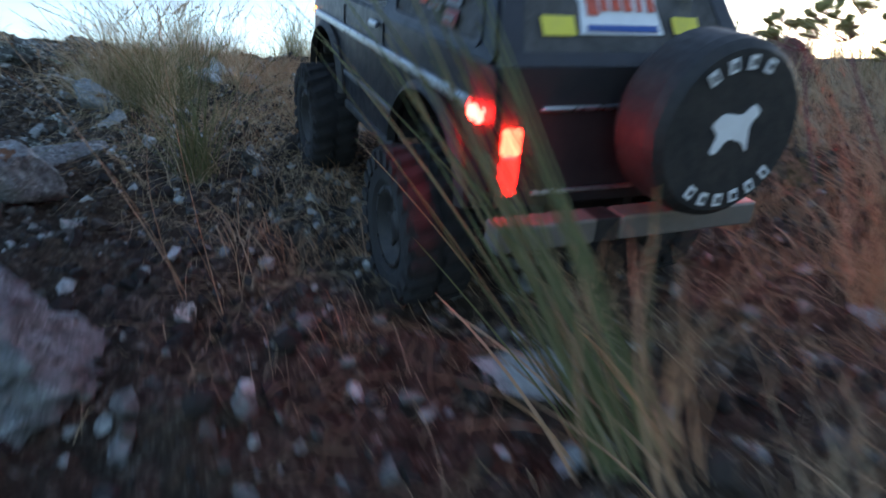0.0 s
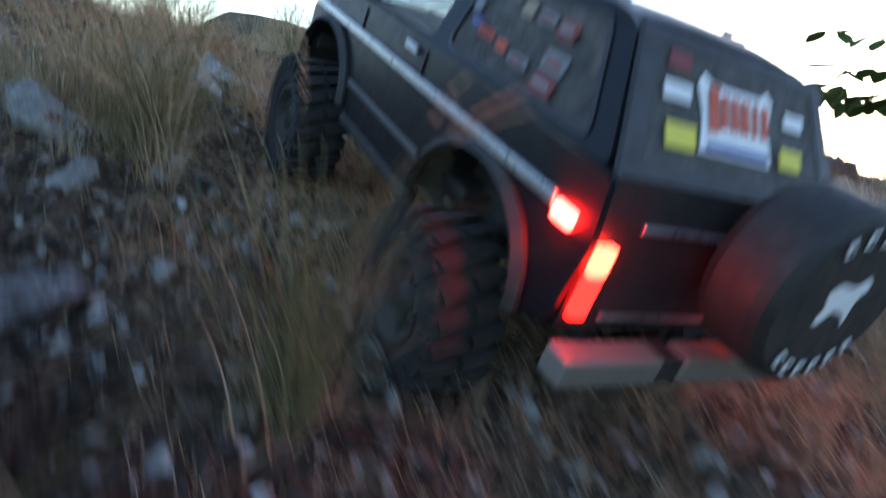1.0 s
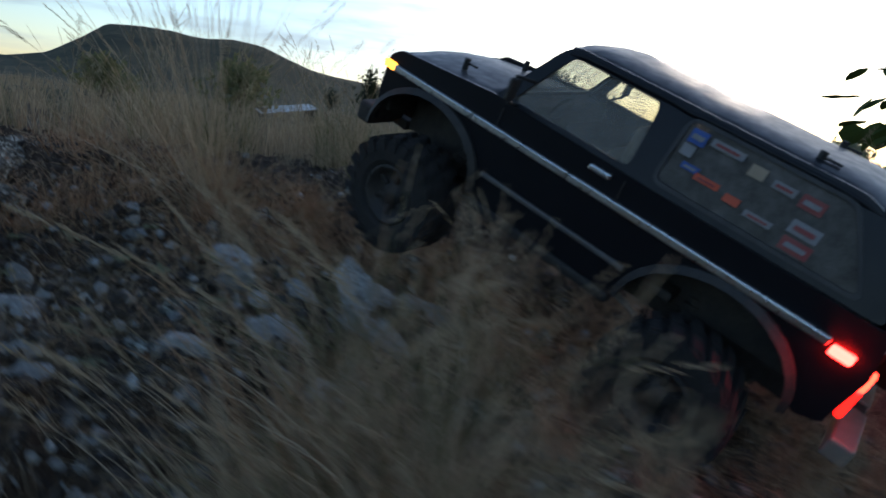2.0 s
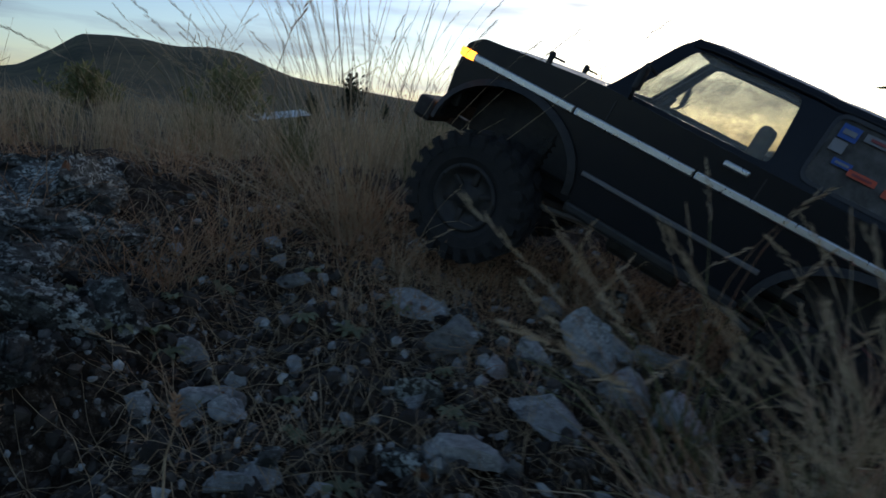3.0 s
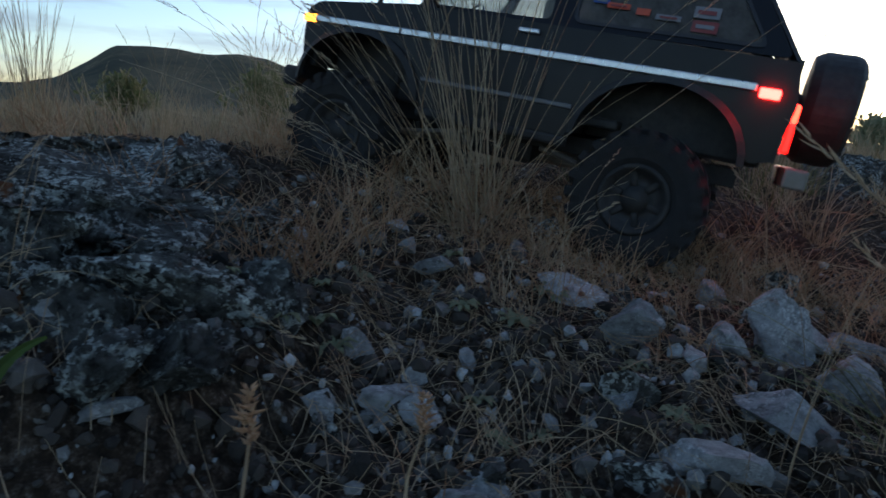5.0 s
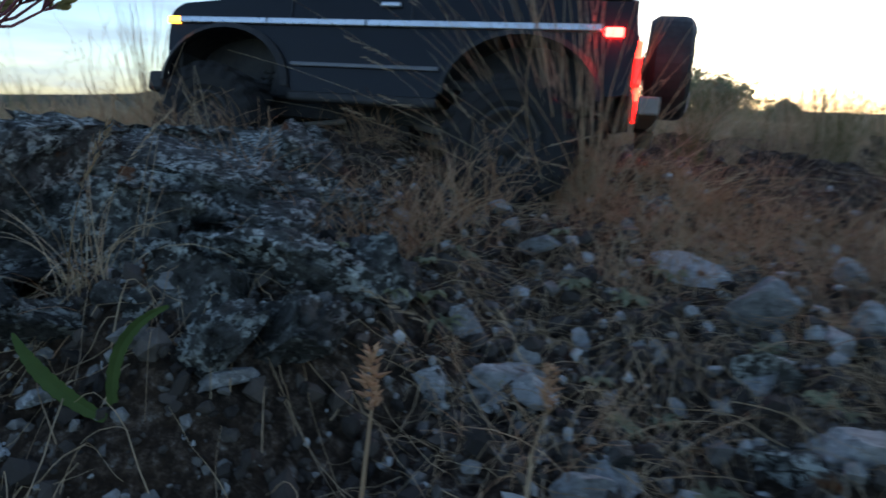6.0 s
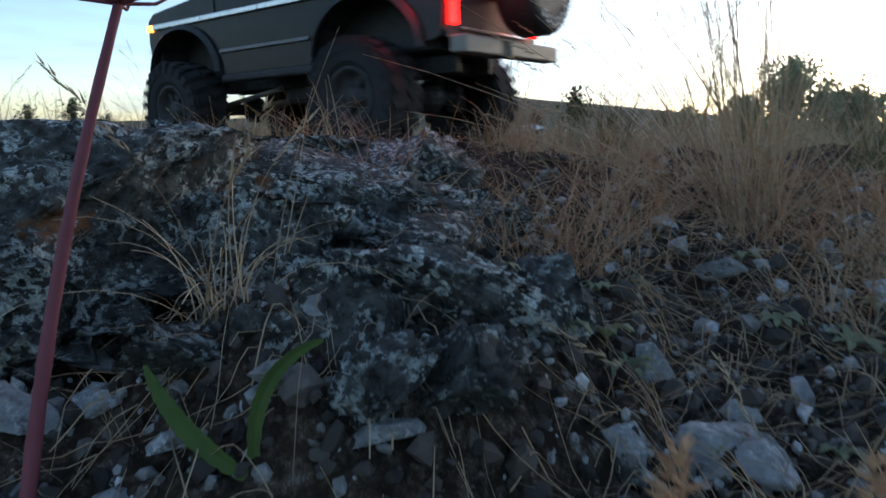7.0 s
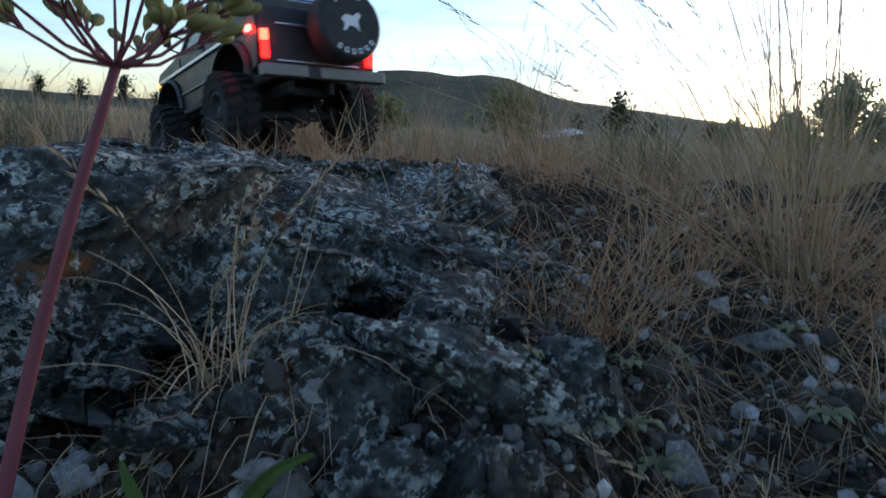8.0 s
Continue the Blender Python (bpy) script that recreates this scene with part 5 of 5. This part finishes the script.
def build_litter():
    """Dead stalks lying criss-cross on the soil, joined."""
    rng = np.random.RandomState(33)
    verts, faces = [], []
    for i in range(9500):
        a = rng.uniform()
        x = np.interp(a, [0, 0.3, 0.65, 1], [1.05, 0.55, 0.08, -0.28]) + rng.normal() * 0.22
        y = np.interp(a, [0, 0.3, 0.65, 1], [-0.48, 0.05, 0.42, 0.46]) + rng.normal() * 0.2
        if np.min(np.hypot([r[1] - x for r in PATH], [r[2] - y for r in PATH])) < 0.09 or (x < -0.08 and y > 0.27 and rng.uniform() < 0.7):
            continue
        h = rng.uniform(0, 6.283)
        ln = 0.014 + 0.08 * rng.uniform() ** 2.2
        bow = rng.normal() * 0.32
        rise = abs(rng.normal()) * 0.007
        w = rng.uniform(0.00014, 0.00034)
        pts = []
        for k in range(8):
            q = k / 7
            pts.append([x, y, 0.0])
            x, y = x + math.cos(h) * ln / 7, y + math.sin(h) * ln / 7
            h += bow / 7
        px, py = np.array([p[0] for p in pts]), np.array([p[1] for p in pts])
        g = ground_height(px, py)
        lead = 0.5 * g + 0.5 * np.linspace(g[0], g[-1], 8)
        z = np.maximum(g, lead) + 0.002 + rise * np.sin(np.linspace(0.2, 2.9, 8))
        b = len(verts)
        for k in range(8):
            ww = w * (1 - 0.6 * k / 7)
            verts += [(px[k] - ww, py[k], z[k]), (px[k] + ww, py[k] + ww * 0.5, z[k]), (px[k], py[k] - ww * 0.4, z[k] + 1.5 * ww)]
        for k in range(7):
            for m in range(3):
                n = (m + 1) % 3
                faces.append((b + 3 * k + m, b + 3 * k + n, b + 3 * k + 3 + n, b + 3 * k + 3 + m))
    tagged(new("dry_litter", mesh_of("dry_litter", verts, faces, STRAW)), "dead dry stalks strewn over the stony soil", "dry grass", kind="stuff")


build_litter()


def build_far_grass():
    """The dry meadow past the crest, joined."""
    rng = np.random.RandomState(44)
    verts, faces = [], []
    count = 26000
    r = 1.6 + 40 * rng.uniform(size=count) ** 2.2
    a = np.radians(rng.uniform(-62, 85, count))
    x, y = -r * np.sin(a), r * np.cos(a)
    keep = (fbm(x, y, 0.9, 3, 70) > -0.02) & ((r > 3.2) | (rng.uniform(size=count) < 0.3))
    x, y, r = x[keep], y[keep], r[keep]
    z = ground_height(x, y)
    h = (0.05 + 0.13 * rng.uniform(size=len(x)) ** 1.5) * (1 + r / 30)
    w = 0.0011 + 0.0011 * r / 3
    t = rng.uniform(0, 6.283, len(x))
    b = rng.normal(size=len(x)) * 0.35
    cx, cy = np.cos(t), np.sin(t)
    dx, dy = rng.normal(size=(2, len(x))) * 0.2
    rows = []
    for q, ww in ((0.0, 1.0), (0.5, 0.8), (1.0, 0.15)):
        ox, oy, oz = x + h * (dx * q + 0.4 * dx * q * q), y + h * (dy * q + 0.4 * dy * q * q), z + h * q * (1 - 0.12 * q * b * b)
        rows += [np.stack([ox - cx * w * ww, oy - cy * w * ww, oz], -1), np.stack([ox + cx * w * ww, oy + cy * w * ww, oz], -1), np.stack([ox - cy * w * ww * 0.8, oy + cx * w * ww * 0.8, oz], -1)]
    v = np.stack(rows, 1).reshape(-1, 3)
    base = (np.arange(len(x)) * 9)[:, None, None]
    f = np.array([[k * 3 + m, k * 3 + (m + 1) % 3, k * 3 + 3 + (m + 1) % 3, k * 3 + 3 + m] for k in range(2) for m in range(3)])[None] + base
    tagged(new("meadow_grass", mesh_of("meadow_grass", v.tolist(), f.reshape(-1, 4).tolist(), STRAW)), "pale dry meadow grass running to the hills", "grass", kind="stuff")


build_far_grass()


def bush_mesh(seed, leaves, size, mat, leaf, tall=1.0):
    """Leaf sprays on many upright twigs, with gaps between them."""
    rng = np.random.RandomState(seed)
    verts, faces = [], []
    twigs = []
    for i in range(64):
        a, t = rng.uniform(0, 6.283), min(1.25, abs(rng.normal()) * 0.62)
        ln = size * rng.uniform(0.55, 1.0)
        d = np.array([math.sin(t) * math.cos(a), math.sin(t) * math.sin(a), math.cos(t) * tall])
        twigs.append((d, ln))
    for i in range(leaves):
        d, ln = twigs[rng.randint(len(twigs))]
        q = 0.25 + 0.75 * math.sqrt(rng.uniform())
        c = d * ln * q + rng.normal(size=3) * size * 0.05
        u = rng.normal(size=3)
        u[2] = abs(u[2]) + 0.6
        u /= np.linalg.norm(u)
        s = np.cross(u, rng.normal(size=3))
        s /= np.linalg.norm(s) + 1e-9
        l = leaf * rng.uniform(0.6, 1.3)
        b = len(verts)
        verts += [c, c + u * l * 0.5 + s * l * 0.22, c + u * l, c + u * l * 0.5 - s * l * 0.22, c + u * l * 0.5 + np.cross(u, s) * l * 0.12]
        faces += [(b, b + 1, b + 4), (b + 1, b + 2, b + 4), (b + 2, b + 3, b + 4), (b + 3, b, b + 4)]
    return mesh_of("foliage", verts, faces, mat), twigs


def place_bush(name, seed, az, r, size, leaves, mat, leaf, label, tall=1.0, category="bush", group=""):
    x, y = -r * math.sin(radians(az)), r * math.cos(radians(az))
    me, twigs = bush_mesh(seed, leaves, size, mat, leaf, tall)
    top = new(name)
    top.location = (x, y, float(ground_height(x, y)) - 0.02)
    tagged(top, label, category, group)
    fo = new("crown", me)
    fo.parent = top
    bm = bmesh.new()
    for d, ln in twigs[:26]:
        rod(bm, (0, 0, 0), Vector(d) * ln * 0.8, size * 0.012, 5, size * 0.004)
    tagged(part("branches", bm, TWIG, top), kind="stuff")


def build_far_plants():
    place_bush("sagebrush", 1, -9.8, 20, 2.2, 4200, SAGE, 0.15, "grey-green sagebrush on the skyline", 1.0)
    place_bush("sagebrush", 2, -14.2, 21, 2.1, 4200, SAGE, 0.15, "broad grey-green sagebrush on the skyline", 0.75)
    place_bush("sagebrush", 3, -18.8, 30, 1.2, 2200, SAGE, 0.2, "small sagebrush on the skyline", 0.8)
    place_bush("sagebrush", 4, -6.6, 24, 1.3, 2200, SAGE, 0.16, "small sagebrush on the skyline", 1.1)
    place_bush("sagebrush", 5, -33, 26, 1.6, 2200, SAGE, 0.2, "round sagebrush on the skyline", 0.8)
    place_bush("sagebrush", 6, 16, 9, 0.75, 1200, OLIVE, 0.09, "yellow-green rabbitbrush before the hill", 1.1)
    place_bush("sagebrush", 7, 27, 12, 0.8, 1200, OLIVE, 0.1, "yellow-green rabbitbrush before the hill", 0.9)
    place_bush("sagebrush", 8, -2.5, 40, 1.6, 700, SAGE, 0.3, "small far bush on the ridge", 1.0)
    rng = np.random.RandomState(4)
    for k, (az, r, s) in enumerate(((6.7, 70, 3.2), (53.5, 110, 2.6), (50.8, 110, 2.3), (47.8, 100, 2.9), (10.0, 75, 1.6), (-1.0, 90, 2.0), (3.5, 85, 1.5), (57, 120, 2.2), (45.5, 120, 1.8))):
        place_bush("conifer", 30 + k, az, r, s, 500, FIR, s * 0.16, "small dark conifer on the far ridge", 1.6, "tree", "far conifers")


build_far_plants()


def build_leafy_shrub():
    """Arching twigs with broad green leaves, uphill of the truck's start."""
    rng = np.random.RandomState(77)
    shrub = new("leafy_shrub")
    bx, by = 2.38, 1.8
    bz = at_ground(bx, by)
    shrub.location = (bx, by, bz)
    tagged(shrub, "leafy green shrub with arching twigs", "shrub")
    prof = [(0.0, 0.0), (0.2, 0.36), (0.5, 0.5), (0.8, 0.32), (1.0, 0.0)]
    lv, lf = [], []
    for q, w in prof:
        lv += [(-w * 0.06, q * 0.066, 0.006 * abs(w)), (0, q * 0.066, -0.004 * math.sin(3 * q)), (w * 0.06, q * 0.066, 0.006 * abs(w))]
    lv += [(x, y, z - 0.0008) for x, y, z in lv]
    for i in range(4):
        for k in range(2):
            a = i * 3 + k
            lf += [(a, a + 1, a + 4, a + 3), (a + 15, a + 18, a + 19, a + 16)]
    leaf = mesh_of("leaf", lv, lf, GREEN, True)
    for i in range(11):
        h = radians(rng.uniform(120, 290)) if i < 8 else rng.uniform(0, 6.28)
        ln = rng.uniform(0.75, 1.15)
        p = Vector((0, 0, 0))
        tilt = rng.uniform(0.1, 0.45)
        bm = bmesh.new()
        spots = []
        n = 12
        for k in range(n):
            d = Vector((math.sin(tilt) * math.cos(h), math.sin(tilt) * math.sin(h), math.cos(tilt)))
            q = p + d * ln / n
            rod(bm, p, q, 0.0035 * (1 - 0.75 * k / n), 6, 0.0035 * (1 - 0.75 * (k + 1) / n))
            if k > 3:
                spots += [(q, d), ((p + q) / 2, d)]
            p = q
            tilt += 0.13
            h += rng.normal() * 0.08
        twig = part("twig", bm, TWIG, shrub)
        for q, d in spots:
            e = Vector((d.x + rng.normal() * 0.7, d.y + rng.normal() * 0.7, -1.0 + rng.normal() * 0.5)).normalized()
            ob = new("leaf", leaf)
            ob.parent = twig
            ob.matrix_basis = Matrix.Translation(q + e * 0.008) @ e.to_track_quat("Y", "Z").to_matrix().to_4x4() @ Matrix.Diagonal((1, 1, 1, 1)) @ Matrix.Scale(rng.uniform(0.95, 1.5), 4)


build_leafy_shrub()


def build_sheet():
    """A tilted pale metal sheet on props, half hidden by grass."""
    r, az = 9.0, 12.2
    x, y = -r * math.sin(radians(az)), r * math.cos(radians(az))
    sheet = new("metal_sheet")
    sheet.location = (x, y, at_ground(x, y))
    sheet.rotation_euler = (0, 0, radians(az + 20))
    tagged(sheet, "tilted pale ribbed metal sheet in dry grass", "metal sheet")
    bm = bmesh.new()
    prev = None
    for i in range(29):
        u = i / 28
        zz = 0.012 * (i % 2)
        row = [bm.verts.new((-0.4 + 0.8 * u, -0.2 + 0.4 * v, 0.06 + 0.14 * u + 0.06 * v + zz)) for v in (0, 1)]
        if prev:
            bm.faces.new((prev[0], row[0], row[1], prev[1]))
        prev = row
    ext = bmesh.ops.extrude_face_region(bm, geom=list(bm.faces))
    for v in ext["geom"]:
        if isinstance(v, bmesh.types.BMVert):
            v.co.z -= 0.006
    part("panel", bm, WHITE, sheet)
    for px in (-0.35, 0.35):
        bm = bmesh.new()
        box(bm, (px, 0, 0.06), (0.05, 0.36, 0.16 + 0.1 * (px > 0)), 0.004)
        part("prop", bm, TWIG, sheet)


build_sheet()


def build_herbs():
    """Grey-green rosettes of small lobed leaves between the stones."""
    rng = np.random.RandomState(91)
    verts, faces = [], []
    for q, w in ((0.0, 0.05), (0.3, 0.16), (0.45, 0.09), (0.7, 0.2), (1.0, 0.02)):
        z = 0.004 * math.sin(2.6 * q) + 0.001
        verts += [(q * 0.008, -w * 0.008, z), (q * 0.008, 0, z - 0.0004), (q * 0.008, w * 0.008, z)]
    verts += [(x, y, z - 0.0003) for x, y, z in verts]
    for j in range(4):
        for m in range(2):
            p = 3 * j + m
            faces += [(p, p + 1, p + 4, p + 3), (p + 15, p + 18, p + 19, p + 16)]
    leaf = mesh_of("leaf", verts, faces, SAGE)
    for k in range(26):
        x, y = rng.uniform(-0.12, 0.14), rng.uniform(0.26, 0.5)
        herb = new("small_herb")
        herb.location = (x, y, at_ground(x, y) + 0.002)
        herb.rotation_euler = (rng.normal() * 0.2, rng.normal() * 0.2, rng.uniform(0, 6.28))
        herb.scale = [rng.uniform(0.8, 1.7)] * 3
        tagged(herb, "small grey-green herb rosette between stones", "herb", "herbs on the slope")
        for i in range(8):
            ob = new("leaf", leaf)
            ob.parent = herb
            ob.matrix_basis = Matrix.Rotation(6.283 * i / 8 + rng.normal() * 0.15, 4, "Z") @ Matrix.Scale(rng.uniform(0.7, 1.2), 4)


build_herbs()


# ---- what moves ----
def motions():
    walk(truck, [(t, pose(x, y, z, lean, -tilt, h)) for t, x, y, z, h, tilt, lean in DRIVE])
    # the wheels roll by the way that the truck goes
    ts = [r[0] for r in DRIVE]
    times = [0.2 * i for i in range(41)]
    px = np.interp(times, ts, [r[1] for r in DRIVE])
    py = np.interp(times, ts, [r[2] for r in DRIVE])
    rolled = np.concatenate([[0], np.cumsum(np.hypot(np.diff(px), np.diff(py)))]) / TYRE_R
    for w in wheels:
        x, y, z = w.location
        walk(w, [(t, pose(x, y, z) @ Matrix.Rotation(a, 4, "Y")) for t, a in zip(times, rolled)])


motions()
